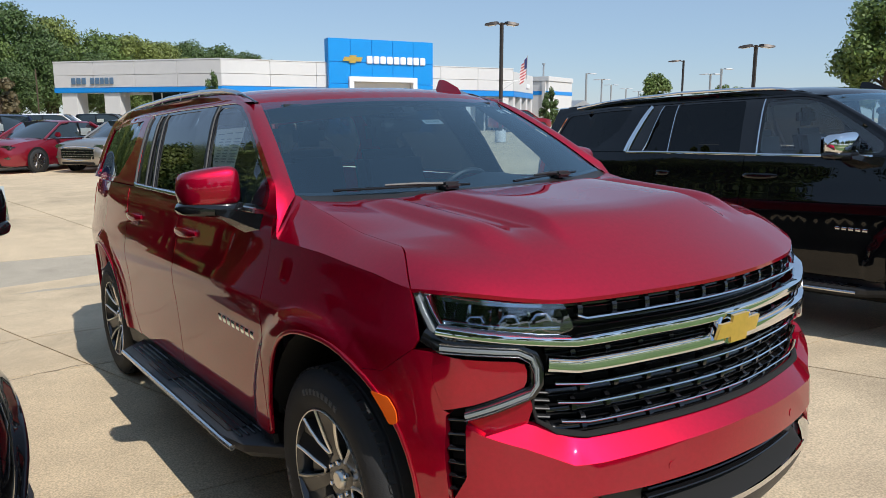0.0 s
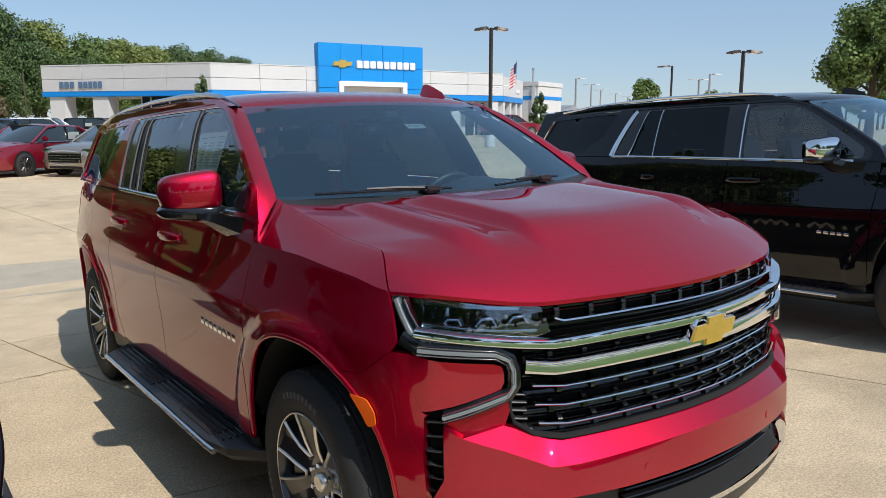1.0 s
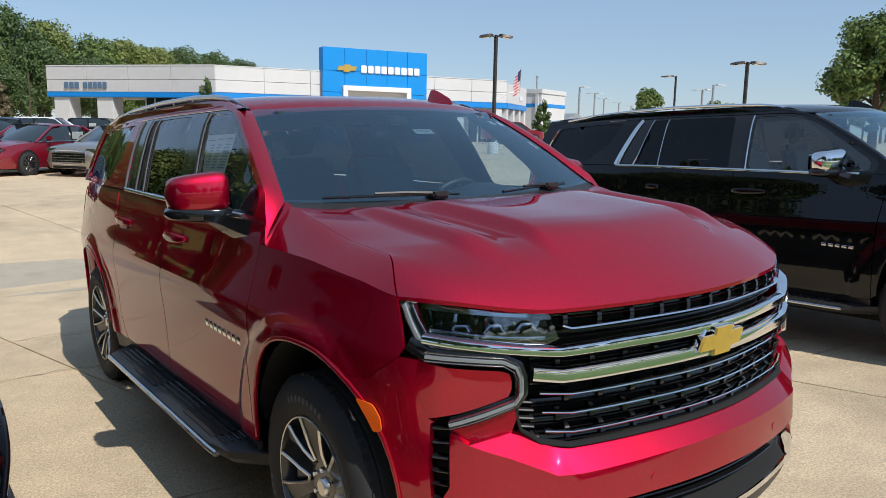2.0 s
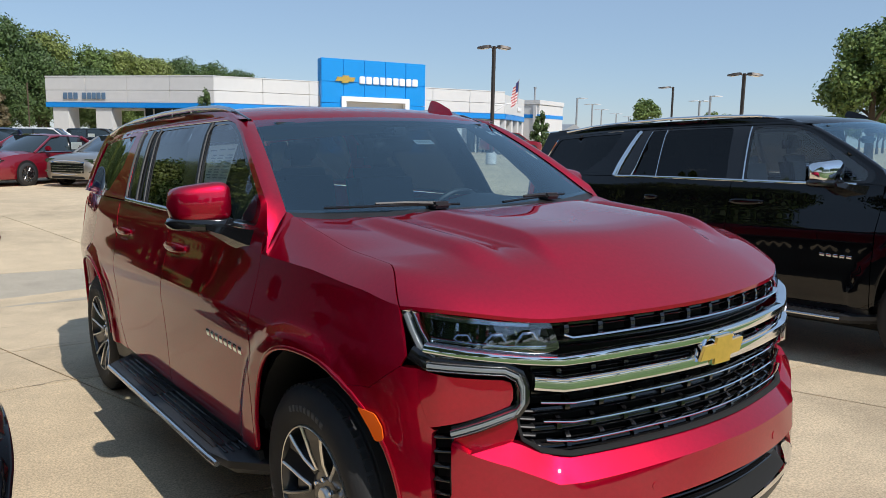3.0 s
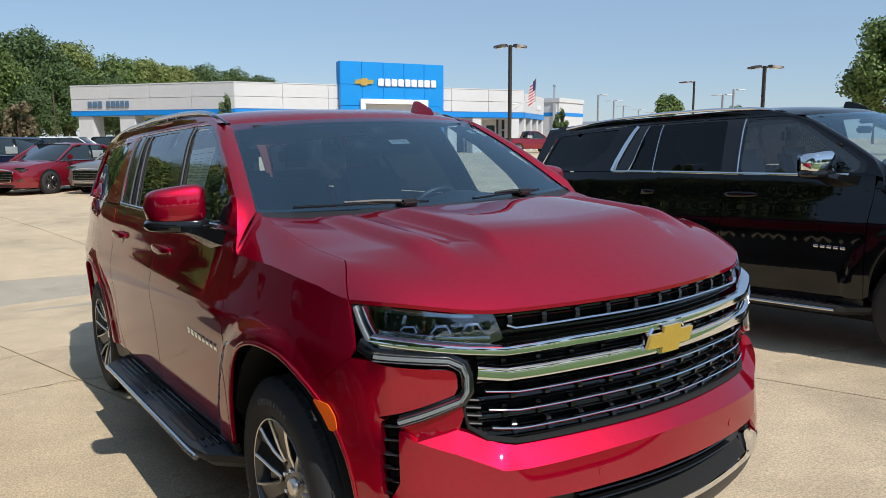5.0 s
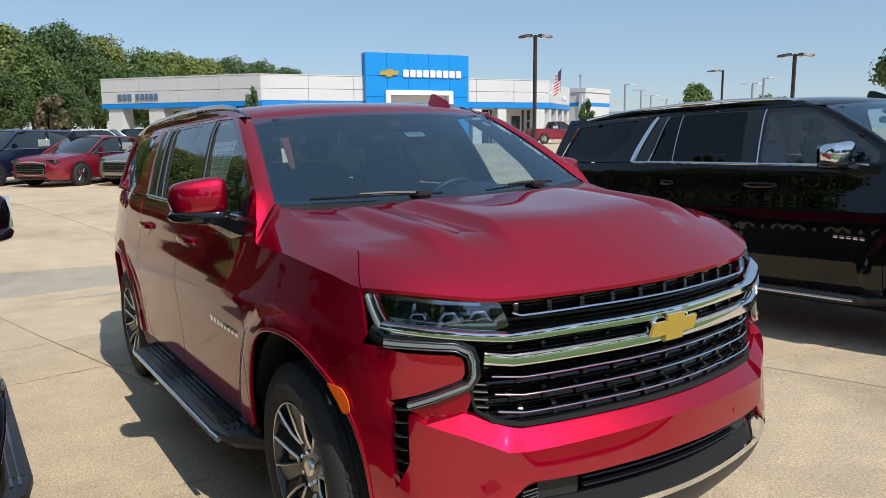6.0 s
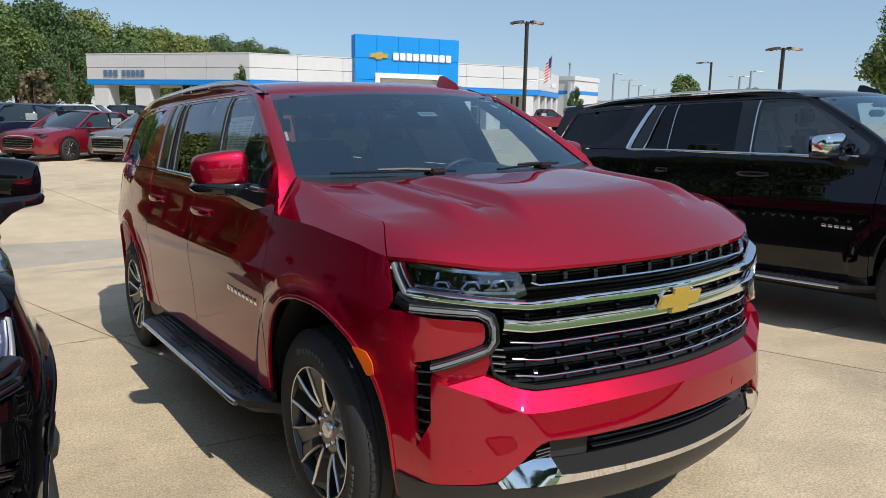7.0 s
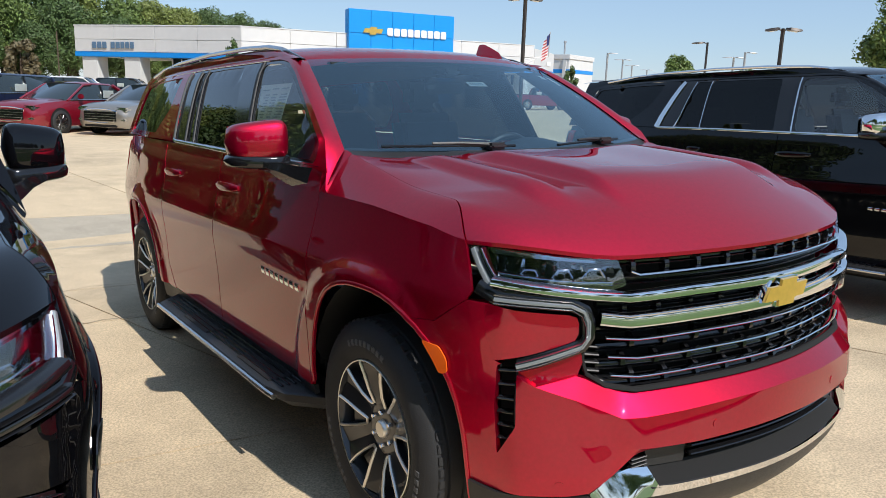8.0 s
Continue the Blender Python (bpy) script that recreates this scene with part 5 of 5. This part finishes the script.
along(RIGHT, 15.71, 16.11, .2, .75, -.2, 4.55, "portal_post", LETTER_WHITE, tw)
along(RIGHT, 10.36, 15.76, -.9, -.6, -.2, 4.6, "entrance_glass", SHOPGLASS, tw)
along(RIGHT, 10.41, 15.71, .0, .2, 3.9, 4.55, "portal_lintel", GREY_PANEL, tw)
# maker's mark and name as plain shapes
sh = [(-.86, -.17), (-.70, .17), (-.27, .17), (-.22, .30), (.33, .30), (.28, .17), (.86, .17), (.70, -.17), (.27, -.17), (.22, -.30), (-.33, -.30), (-.28, -.17)]
g = panel(sh, lambda u, v, off=0.0: RIGHT(10.38 + u, .62 + off, 6.32 + v), .4, .12)
part("gold_mark", g, GOLD, tw, "plain gold cross-shaped mark")
for i in range(9):
    a = 11.60 + .603 * i
    along(RIGHT, a, a + .50, .5, .64, 6.0, 6.62, "white_letter_bar", LETTER_WHITE, tw, .05)
# canopy sign bars at the far end
for i in range(3):
    along(END, 5.4 + .6 * i, 5.8 + .6 * i, .02, .1, 4.5, 4.9, "fascia_letter_bar", LETTER_WHITE)

# service building behind
svc = thing("service_building", "white block building with blue stripe behind the showroom", "building", Matrix.Translation((56.2, 57.2, 0)))


def svc_pt(p):
    d, n = Vector((.34, -.94)), Vector((.94, .34))
    return (d.x * p[0] + n.x * p[1], d.y * p[0] + n.y * p[1], p[2])


def svc_part(nm, g, mat):
    return part(nm, ([svc_pt((p[0] - 3.5, p[1], p[2])) for p in g[0]], g[1]), mat, svc)


svc_part("wall", block(0, 3.0, 0, 6.2, -.2, 5.55, .04), WHITE_PANEL)
svc_part("parapet", block(-.1, 3.1, -.1, 6.3, 5.55, 6.05, .04), WHITE_PANEL)
svc_part("blue_stripe", block(-.03, 3.03, -.03, 6.23, 4.1, 4.5, .02), BAND_BLUE)
for k in range(2):
    svc_part("pilaster", block(.2 + 2.1 * k, .6 + 2.1 * k, -.15, 0, -.2, 5.5, .02), WHITE_PANEL)
svc_part("vent_pipe", lathe([(6.0, .10), (7.4, .10), (7.4, .16), (7.6, .16)], 10, 'z', (1.4, 2, 0)), POLE_GREY)

# ---- lamp posts ----


def lamp_post(x, y, top, heads, mat, base=True, size=1.0, label="tall bronze lot lamp post with flat heads"):
    z0 = ground_z(x, y)
    lp = thing("lamp_post", label, "lamp post", Matrix.Translation((x, y, z0)), group="lot lamp posts")
    h = top - z0
    part("pole", join(block(-.085 * size, .085 * size, -.085 * size, .085 * size, .55 if base else 0, h, .02)), mat, lp)
    if base:
        part("concrete_base", lathe([(0, .0), (0, .30), (.6, .30), (.64, .27), (.64, 0)], 20, 'z'), GREY_PANEL, lp)
    for dx, dy in heads:
        L = math.hypot(dx, dy)
        u = Vector((dx / L, dy / L, 0))
        w = Vector((-u.y, u.x, 0))
        arm = tube([Vector((0, 0, h - .12)), u * L * .35 + Vector((0, 0, h - .02))], .05 * size, 6)
        part("arm", arm, mat, lp)
        hd = []
        for t, hw, th in ((.2, .10, .06), (.4, .34, .10), (.8, .36, .09), (1.15, .22, .05)):
            c = u * L * t + Vector((0, 0, h + .02 - .10 * t))
            hd.append([c - w * hw * size + Vector((0, 0, -th)), c + w * hw * size + Vector((0, 0, -th)), c + w * hw * size * .8 + Vector((0, 0, th * .6)), c - w * hw * size * .8 + Vector((0, 0, th * .6))])
        part("lamp_head", rings(hd), mat, lp)
        part("lens", rings([[c - w * hw * .7 * size + Vector((0, 0, -.13)), c + w * hw * .7 * size + Vector((0, 0, -.13))] for c, hw in ((u * L * .45 + Vector((0, 0, h)), .36), (u * L * .9 + Vector((0, 0, h - .06)), .34))], False, False), LETTER_WHITE, lp)
    return lp


lamp_post(25.21, 29.62, 6.72, ((.65, -.45), (-.65, .45)), POLE_BRONZE)
lamp_post(37.89, 22.38, 5.70, ((.62, -.6), (-.5, .62)), POLE_BRONZE)
lamp_post(62.33, 45.12, 7.25, ((-.9, .9),), POLE_BRONZE, False, label="slim bronze street lamp post with one arm")
for x, y, z, n in ((107.4, 100.2, 10.0, 1), (131.7, 118.1, 10.3, 2), (155.7, 136.3, 10.3, 2), (121.6, 82.6, 9.6, 2), (114.3, 75.5, 9.9, 1), (178, 150, 10.2, 2), (196, 160, 10.0, 2)):
    lamp_post(x, y, z, ((1.2, -1.2), (-1.2, 1.2))[:n], POLE_GREY, False, 1.7, "distant pale grey lot light on a tall pole")
lp = lamp_post(9.0, 74.0, 5.9, (), BARK, False, .6, "bare wooden pole in front of the woods")

# flag on a slant staff held by the lamp post
FLAG_W = material("flag_white", (.78, .78, .78), .8)
FLAG_R = material("flag_red", (.45, .02, .03), .8)
FLAG_B = material("flag_blue", (.02, .03, .12), .8)
fl = thing("flag", "striped red and white flag with blue corner hanging from a staff", "flag", Matrix.Translation((26.5, 29.3, 0)))
part("staff", join(tube([(-1.1, .35, 3.55), (.28, .0, 3.75)], .025, 6), tube([(-1.1, .35, 3.2), (-.4, .15, 3.65)], .02, 6), tube([(.28, 0, 3.7), (.32, -.02, 5.05)], .022, 6)), POLE_GREY, fl)


def cloth(u, v, off=0.0):
    """The hanging cloth: u away from the staff, v along it from the top."""
    x = .30 - u * .34 - .10 * v
    return x + .03 * math.sin(9 * u + 3 * v), .10 * math.sin(7 * u + 2 * v) * u + off, 4.98 - 1.15 * v - u * .42


for i in range(13):
    u0, u1 = i / 13, (i + 1) / 13
    v0 = .0
    g = rings([[cloth(k / 12, v, 0) for k in range(13)] for v in (i / 13, (i + .5) / 13, (i + 1) / 13)], False, False)
    part("stripe", g, FLAG_R if i % 2 == 0 else FLAG_W, fl)
g = rings([[cloth(k / 12 * .45, v, -.012) for k in range(13)] for v in [j / 13 for j in range(8)]], False, False)
part("corner", g, FLAG_B, fl)
g = rings([[cloth(k / 12 * .45, v, .012) for k in range(13)] for v in [j / 13 for j in range(8)]], False, False)
part("corner", g, FLAG_B, fl)

# ---- trees ----


def crown(seed, rx, ry, rz, blobs, per, size, flat=.9, low=-.55):
    """Leaves on the skin of many overlapping clumps."""
    rnd = np.random.RandomState(seed)
    v, f = [], []
    cs = []
    while len(cs) < blobs:
        p = rnd.uniform(-1, 1, 3)
        if p @ p < 1 and p[2] > low:
            q = p / (np.linalg.norm(p) + 1e-6) * (np.linalg.norm(p) ** .55)
            cs.append(q * (rx * .82, ry * .82, rz * .82))
    for c in cs:
        br = rnd.uniform(.20, .36) * min(rx, ry)
        d = rnd.normal(size=(per, 3))
        d /= np.linalg.norm(d, axis=1)[:, None]
        pts = c + d * br * rnd.uniform(.55, 1.12, (per, 1)) * (1, 1, flat)
        for p, n in zip(pts, d):
            n = n + rnd.normal(size=3) * .55
            n /= np.linalg.norm(n)
            a = np.cross(n, rnd.normal(size=3))
            a /= np.linalg.norm(a) + 1e-9
            b = np.cross(n, a)
            s = size * rnd.uniform(.55, 1.25)
            k = len(v)
            v += [tuple(p + a * s), tuple(p + b * s * .6), tuple(p - a * s), tuple(p - b * s * .6)]
            f.append((k, k + 1, k + 2, k + 3))
    return v, f


def trunk(seed, h, r, spread):
    rnd = random.Random(seed)
    gs = [tube([(0, 0, -.3), (.05, .02, h * .3), (.0, .06, h * .6), (.03, 0, h * .95)], [r * 1.25, r * .9, r * .6, r * .12], 9)]
    for k in range(8):
        a = rnd.uniform(0, 6.28)
        z = h * rnd.uniform(.25, .7)
        e = (spread * math.cos(a) * rnd.uniform(.5, .9), spread * math.sin(a) * rnd.uniform(.5, .9), z + h * rnd.uniform(.12, .3))
        gs.append(tube([(0, 0, z), (e[0] * .5, e[1] * .5, z + (e[2] - z) * .65), e], [r * .42, r * .25, r * .06], 6))
    return join(*gs)


def tree(seed, h, w, mat, label, blobs=46, per=95, size=.30, low=-.55, bottom=.24):
    t = thing("tree", label, "tree")
    part("trunk", trunk(seed, h * .8, h * .028, w * .42), BARK, t)
    cz = h * (bottom + 1) / 2
    g = crown(seed, w / 2, w / 2, h * (1 - bottom) / 2, blobs, per, size, low=low)
    part("crown", ([(x, y, z + cz) for x, y, z in g[0]], g[1]), mat, t)
    return t


def plant(proto, x, y, scale, turn, sz=None, z=None):
    m = Matrix.Translation((x, y, ground_z(x, y) if z is None else z)) @ Matrix.Rotation(turn, 4, 'Z')
    c = copy_thing(proto, m)
    c.scale = (scale, scale, sz or scale)
    return c


kinds = [tree(11, 12, 9.0, LEAF_DARK, "large dark green broadleaf tree at the edge of the woods", 70, 330, .17, bottom=.06),
         tree(12, 12, 8.4, LEAF_MID, "large green broadleaf tree at the edge of the woods", 70, 330, .17, bottom=.06),
         tree(13, 12, 8.8, LEAF_LIGHT, "large yellow-green broadleaf tree at the edge of the woods", 70, 330, .17, bottom=.06)]
rnd = random.Random(5)
rest = [(4, 97, 1.12, 2), (9.5, 95, 1.12, 0), (14.5, 99, 1.07, 2), (19, 96, 1.0, 1), (24, 100, .98, 2), (28.5, 103, .98, 2), (33, 106, .97, 0), (38, 108, 1.0, 0), (43, 109, .95, 0), (48, 111, .85, 0),
        (-2, 94, 1.15, 0), (-8, 92, 1.2, 1), (-14, 90, 1.15, 2), (-20, 88, 1.1, 0), (-27, 84, 1.15, 1), (6, 88, .92, 1), (1, 86, .95, 2), (12, 88, .82, 0), (-4, 85, .95, 0), (17.5, 90, .75, 0), (22, 93, .72, 1), (3.0, 81, .62, 0), (8.2, 83, .6, 0)]
for k, (x, y, s, m) in enumerate(rest):
    pr = kinds[m]
    plant(pr, x, y, s * rnd.uniform(.97, 1.03), rnd.uniform(0, 6.28), s * rnd.uniform(.97, 1.05))
for pr, (x, y) in zip(kinds, ((-34, 78), (-40, 70), (-46, 60))):
    pr.matrix_world = Matrix.Translation((x, y, ground_z(x, y)))
br = tree(21, 5.6, 3.4, LEAF_BROWN, "rusty brown small tree before the woods", 22, 90, .22, bottom=.05)
br.matrix_world = Matrix.Translation((6.6, 79.5, ground_z(6.6, 79.5)))
# woods out of view to the side, mirrored in the paint and the glass
for k in range(15):
    plant(kinds[k % 3], -20 + rnd.uniform(-2, 2), -26 + 6 * k + rnd.uniform(-2, 2), rnd.uniform(.8, 1.1), rnd.uniform(0, 6.28))
# second row out of view, added to darken the doors' reflections
for k in range(17):
    plant(kinds[(k + 1) % 3], -13.5 + rnd.uniform(-1.5, 1), 12 + 5 * k + rnd.uniform(-1, 1), rnd.uniform(.7, .95), rnd.uniform(0, 6.28))
# squashed trees out of view, added as a dark hedge in the reflections
for k in range(22):
    plant(kinds[0], -7.4 + rnd.uniform(-.5, .5), 8 + 2.9 * k, rnd.uniform(.36, .42), rnd.uniform(0, 6.28), rnd.uniform(.20, .26))
# unseen trees across the road, added for reflections
for k in range(16):
    plant(kinds[(k * 2) % 3], -70 + 10 * k + rnd.uniform(-3, 3), -62 + rnd.uniform(-6, 6), rnd.uniform(.8, 1.1), rnd.uniform(0, 6.28))
near_tree = tree(31, 9.9, 7.0, LEAF_MID, "tall green maple tree beyond the parked cars", 90, 260, .15, bottom=.16)
near_tree.matrix_world = Matrix.Translation((52.5, 21.6, ground_z(52.5, 21.6)))
rt = tree(41, 9.3, 6.0, LEAF_MID, "round green tree far across the lot", 44, 120, .24, bottom=.30)
rt.matrix_world = Matrix.Translation((115.7, 90.5, ground_z(115.7, 90.5)))
for x, y, s in ((128, 84, .78), (136, 86, .76), (140, 64, .82), (146, 60, .78), (150, 66, .74), (125, 52, .72), (160, 112, .8), (112, 40, .66), (118, 46, .64), (105, 34, .66)):
    plant(rt, x, y, s, x * .37, s)
# clipped conifers by the walls
con = thing("conifer", "narrow clipped green conifer beside the white building", "conifer", Matrix.Translation((48.4, 49.6, .45)), group="conifers")
g = crown(51, .95, .95, 2.1, 60, 90, .11, low=-1)
part("foliage", ([(x * (1.15 - .25 * (z + 2) / 2), y * (1.15 - .25 * (z + 2) / 2), z + 2.15) for x, y, z in g[0]], g[1]), LEAF_DARK, con)
part("trunk", tube([(0, 0, -.2), (0, 0, 1.5)], [.09, .05], 7), BARK, con)
copy_thing(con, Matrix.Translation((17.3, 52.6, .25)) @ Matrix.Diagonal((.8, .8, 1.18, 1)))

# ---- cars across the lot ----


def car_section(y, w, z0, z1, crown_=.03, side=.06, n=5):
    pts = [(-w + side, y, z0), (-w, y, z0 + .12), (-w, y, z0 + (z1 - z0) * .62), (-w + side, y, z1 - .02)]
    top = [(-w + side + (2 * w - 2 * side) * i / n, y, z1 + crown_ * (1 - (2 * i / n - 1) ** 2)) for i in range(1, n)]
    return pts + top + [(-p[0], p[1], p[2]) for p in reversed(pts)]


def road_car(name, label, paint, m, L, W, H, kind="sedan", group=""):
    """A parked car some way off: body, cabin, glass, wheels, lamps and grille. It faces -y."""
    car = thing(name, label, "car", m, group)
    w = W / 2
    hood = {"sedan": .93, "suv": 1.06, "pickup": 1.16}[kind]
    belt = {"sedan": .98, "suv": 1.12, "pickup": 1.22}[kind]
    low = {"sedan": .20, "suv": .26, "pickup": .34}[kind]
    tail = {"sedan": 1.02, "suv": 1.12, "pickup": 1.24}[kind]
    f, r = -L * .5, L * .5
    wf, wr = f + L * .195, r - L * .205
    R = {"sedan": .335, "suv": .36, "pickup": .40}[kind]
    st = [(f, w * .62, low + .10, hood - .32), (f + .05, w * .80, low + .02, hood - .20), (f + .22, w * .93, low, hood - .10), (f + .6, w * .985, low, hood - .03), (wf + .5, w, low, hood + .03), (-L * .10, w, low, belt - .02), (L * .15, w, low, belt), (wr, w, low, tail), (r - .25, w * .96, low, tail), (r - .05, w * .88, low + .08, tail - .06), (r, w * .78, low + .14, tail - .14)]
    loops = [car_section(*q) for q in st]
    part("body", rings(loops), paint, car, "", 50)
    rear_top = {"sedan": L * .30, "suv": L * .46, "pickup": L * .10}[kind]
    c0, c1, c2, c3 = -L * .235, -L * .07, rear_top - (.55 if kind == "sedan" else .18), rear_top + (.25 if kind == "sedan" else .02)
    cb = [(c0, w * .86, belt - .06, belt - .02), (c1, w * .74, belt - .05, H - .04), (c1 + .35, w * .73, belt - .05, H), (c2, w * .72, belt - .05, H - .03), (c3, w * .80, belt - .05, belt + .06)]
    loops = []
    for y, ww, z0, z1 in cb:
        loops.append([(-w * .93, y, z0), (-ww - .02, y, z1 - .05), (-ww + .06, y, z1), (0, y, z1 + .02), (ww - .06, y, z1), (ww + .02, y, z1 - .05), (w * .93, y, z0)])
    part("glasshouse", rings(loops, True, True), SHOPGLASS, car, "", 50)
    # painted roof and pillars laid over the glass
    rf = [[(p[0], p[1], p[2] + .012) for p in lp[1:6]] for lp in loops[1:4]]
    part("roof", rings(rf, False, False), paint, car)
    for sg in (-1, 1):
        def edge(i, k):
            p = loops[i][k if sg < 0 else 6 - k]
            return Vector((p[0] + sg * .012, p[1], p[2] + .01))
        part("front_pillar", tube([edge(0, 0), edge(1, 1), edge(2, 1)], .035, 6), paint, car)
        part("rear_pillar", tube([edge(3, 1), edge(4, 0)], .06, 6), paint, car)
        mid_t = edge(2, 1).lerp(edge(3, 1), .42)
        part("centre_pillar", tube([Vector((sg * w * .945, mid_t.y - .05, belt - .04)), mid_t], .03, 6), BLACK_GLOSS, car)
        part("window_trim", tube([Vector((sg * w * .95, c0 + .1, belt - .03)), Vector((sg * w * .96, 0, belt - .02)), Vector((sg * w * .95, c3, belt))], .014, 5), SATIN, car)
        part("mirror", block(*sorted((sg * w * .95, sg * (w * .95 + .20))), c0 + .36, c0 + .48, belt, belt + .15, .04), paint, car)
        part("headlamp", block(*sorted((sg * w * .50, sg * w * .90)), f + .06, f + .40, hood - .26, hood - .14, .04), LAMP_IN, car)
        part("lower_lamp", block(*sorted((sg * w * .62, sg * w * .86)), f + .03, f + .30, low + .20, low + .27, .02), LAMP_IN, car)
        part("door_gap", block(*sorted((sg * (w - .003), sg * (w + .003))), -.14, -.128, low + .15, belt - .05, .001), DARK, car)
        part("door_handle", block(*sorted((sg * w, sg * (w + .035))), .0, .20, belt - .22, belt - .18, .01), paint, car)
        for y in (wf, wr):
            # flat dark disc on the body stands in for the shaded wheel opening
            hs = lathe([(0, R + .06), (.004, 0)], 28, 'x', (sg * (w + .001), y, R))
            part("wheel_opening", hs, DARK, car)
            tw_ = part("tyre", lathe([(-.20, R * .68), (-.2, R - .03), (-.17, R), (-.03, R), (0, R - .03), (.008, R * .68)], 36, 'x', (0, 0, 0)), RUBBER, car)
            mm = Matrix.Translation((sg * (w + .02), y, R)) @ (Matrix.Rotation(math.pi, 4, 'Z') if sg < 0 else Matrix.Identity(4))
            tw_.data.transform(mm)
            sp = []
            for k in range(10):
                sp.append(moved(block(-.03, .0, -.030, .030, .04, R * .66, .006), Matrix.Rotation(2 * math.pi * k / 10, 4, 'X')))
            sp.append(lathe([(-.10, R * .69), (.002, R * .69), (.002, R * .63), (-.10, R * .62)], 32))
            sp.append(lathe([(-.01, .06), (.006, .05), (.006, 0)], 20))
            o = part("rim", join(*sp), SATIN, tw_)
            o.data.transform(mm)
            # dark disc behind the spokes stands in for shade inside the wheel
            o = part("rim_shade", lathe([(-.05, R * .66), (-.05, 0)], 30), DARK, tw_)
            o.data.transform(mm)
    part("grille", block(-w * .64, w * .64, f - .015, f + .14, low + .15, hood - .22, .05), BLACK_GLOSS, car)
    for k in range(4):
        z = low + .25 + (hood - .52 - low) * k / 3
        part("grille_bar", block(-w * .60, w * .60, f - .026, f - .008, z, z + .009, .003), SATIN, car)
    part("grille_trim", tube([(-w * .60, f + .02, hood - .25), (-w * .3, f - .02, hood - .20), (0, f - .025, hood - .19), (w * .3, f - .02, hood - .20), (w * .60, f + .02, hood - .25)], .018, 6), CHROME, car)
    part("grille_trim", tube([(-w * .60, f + .02, hood - .25), (-w * .5, f - .015, low + .18), (0, f - .03, low + .14), (w * .5, f - .015, low + .18), (w * .60, f + .02, hood - .25)], .012, 6), CHROME, car)
    part("lower_intake", block(-w * .6, w * .6, f - .005, f + .1, low + .03, low + .12, .02), DARK, car)
    part("price_paper", block(w * .955, w * .965, .3, .75, belt + .04, belt + .26, .002), PAPER, car)
    part("price_paper", block(-w * .965, -w * .955, .3, .75, belt + .04, belt + .26, .002), PAPER, car)
    if kind == "pickup":
        part("bed", block(-w * .93, w * .93, c3 + .15, r - .1, belt - .02, belt + .03, .01), DARK, car)
    return car


MALIBU_RED = material("bright_red_car_paint", (.24, .006, .02), .3, .3, 1.0)
SILVER = material("champagne_silver_paint", (.36, .33, .29), .3, .7, 1.0)
NAVY = material("navy_car_paint", (.010, .016, .05), .3, .3, 1.0)
WHITE_CAR = material("white_car_paint", (.75, .75, .75), .35, 0, 1.0)
GREY_CAR = material("grey_car_paint", (.12, .14, .17), .35, .5, 1.0)
ORANGE_CAR = material("orange_car_paint", (.75, .18, .02), .35, 0, 1.0)


def place(x, y, turn):
    return Matrix.Translation((x, y, ground_z(x, y))) @ Matrix.Rotation(radians(turn), 4, 'Z')


road_car("sedan", "bright red midsize sedan with price paper in its window", MALIBU_RED, place(1.9, 23.8, -52), 4.93, 1.86, 1.46, group="row of new cars")
road_car("sedan", "champagne silver midsize sedan beside the red sedan", SILVER, place(4.05, 22.45, -52), 4.93, 1.86, 1.46, group="row of new cars")
road_car("compact_suv", "navy blue compact sport utility beside the red sedan", NAVY, place(-.35, 25.2, -52), 4.65, 1.86, 1.68, "suv", "row of new cars")
road_car("pickup", "dark red crew cab pickup in front of the showroom", MALIBU_RED, place(42.0, 46.6, 75), 5.4, 1.95, 1.85, "pickup")
road_car("compact_suv", "white sport utility parked before the woods", WHITE_CAR, place(6.8, 50.5, 60), 4.9, 1.9, 1.72, "suv", "cars before the woods")
road_car("compact_suv", "black sport utility parked before the woods", BLACK, place(10.5, 53.5, 60), 4.9, 1.9, 1.72, "suv", "cars before the woods")
road_car("sedan", "grey sedan under the showroom canopy", GREY_CAR, place(14.5, 57.0, 60), 4.7, 1.85, 1.46, "sedan", "cars before the woods")
road_car("compact_suv", "dark sport utility parked before the woods", NAVY, place(2.4, 46.0, 60), 4.9, 1.9, 1.70, "suv", "cars before the woods")
road_car("sedan", "orange car beside the red pickup", ORANGE_CAR, place(50.5, 47.2, 75), 4.6, 1.85, 1.45, "sedan")
# a low house roof far off beyond the lot
hs = thing("far_house", "distant low house with a grey gable roof", "house", Matrix.Translation((96, 94, 0)))
part("roof", rings([[(-4, -4, 2.9), (4, -4, 2.9), (0, -4, 4.6)], [(-4, 4, 2.9), (4, 4, 2.9), (0, 4, 4.6)]]), POLE_GREY, hs)
part("wall", block(-3.6, 3.6, -3.7, 3.7, 0, 2.9, .02), WHITE_PANEL, hs)
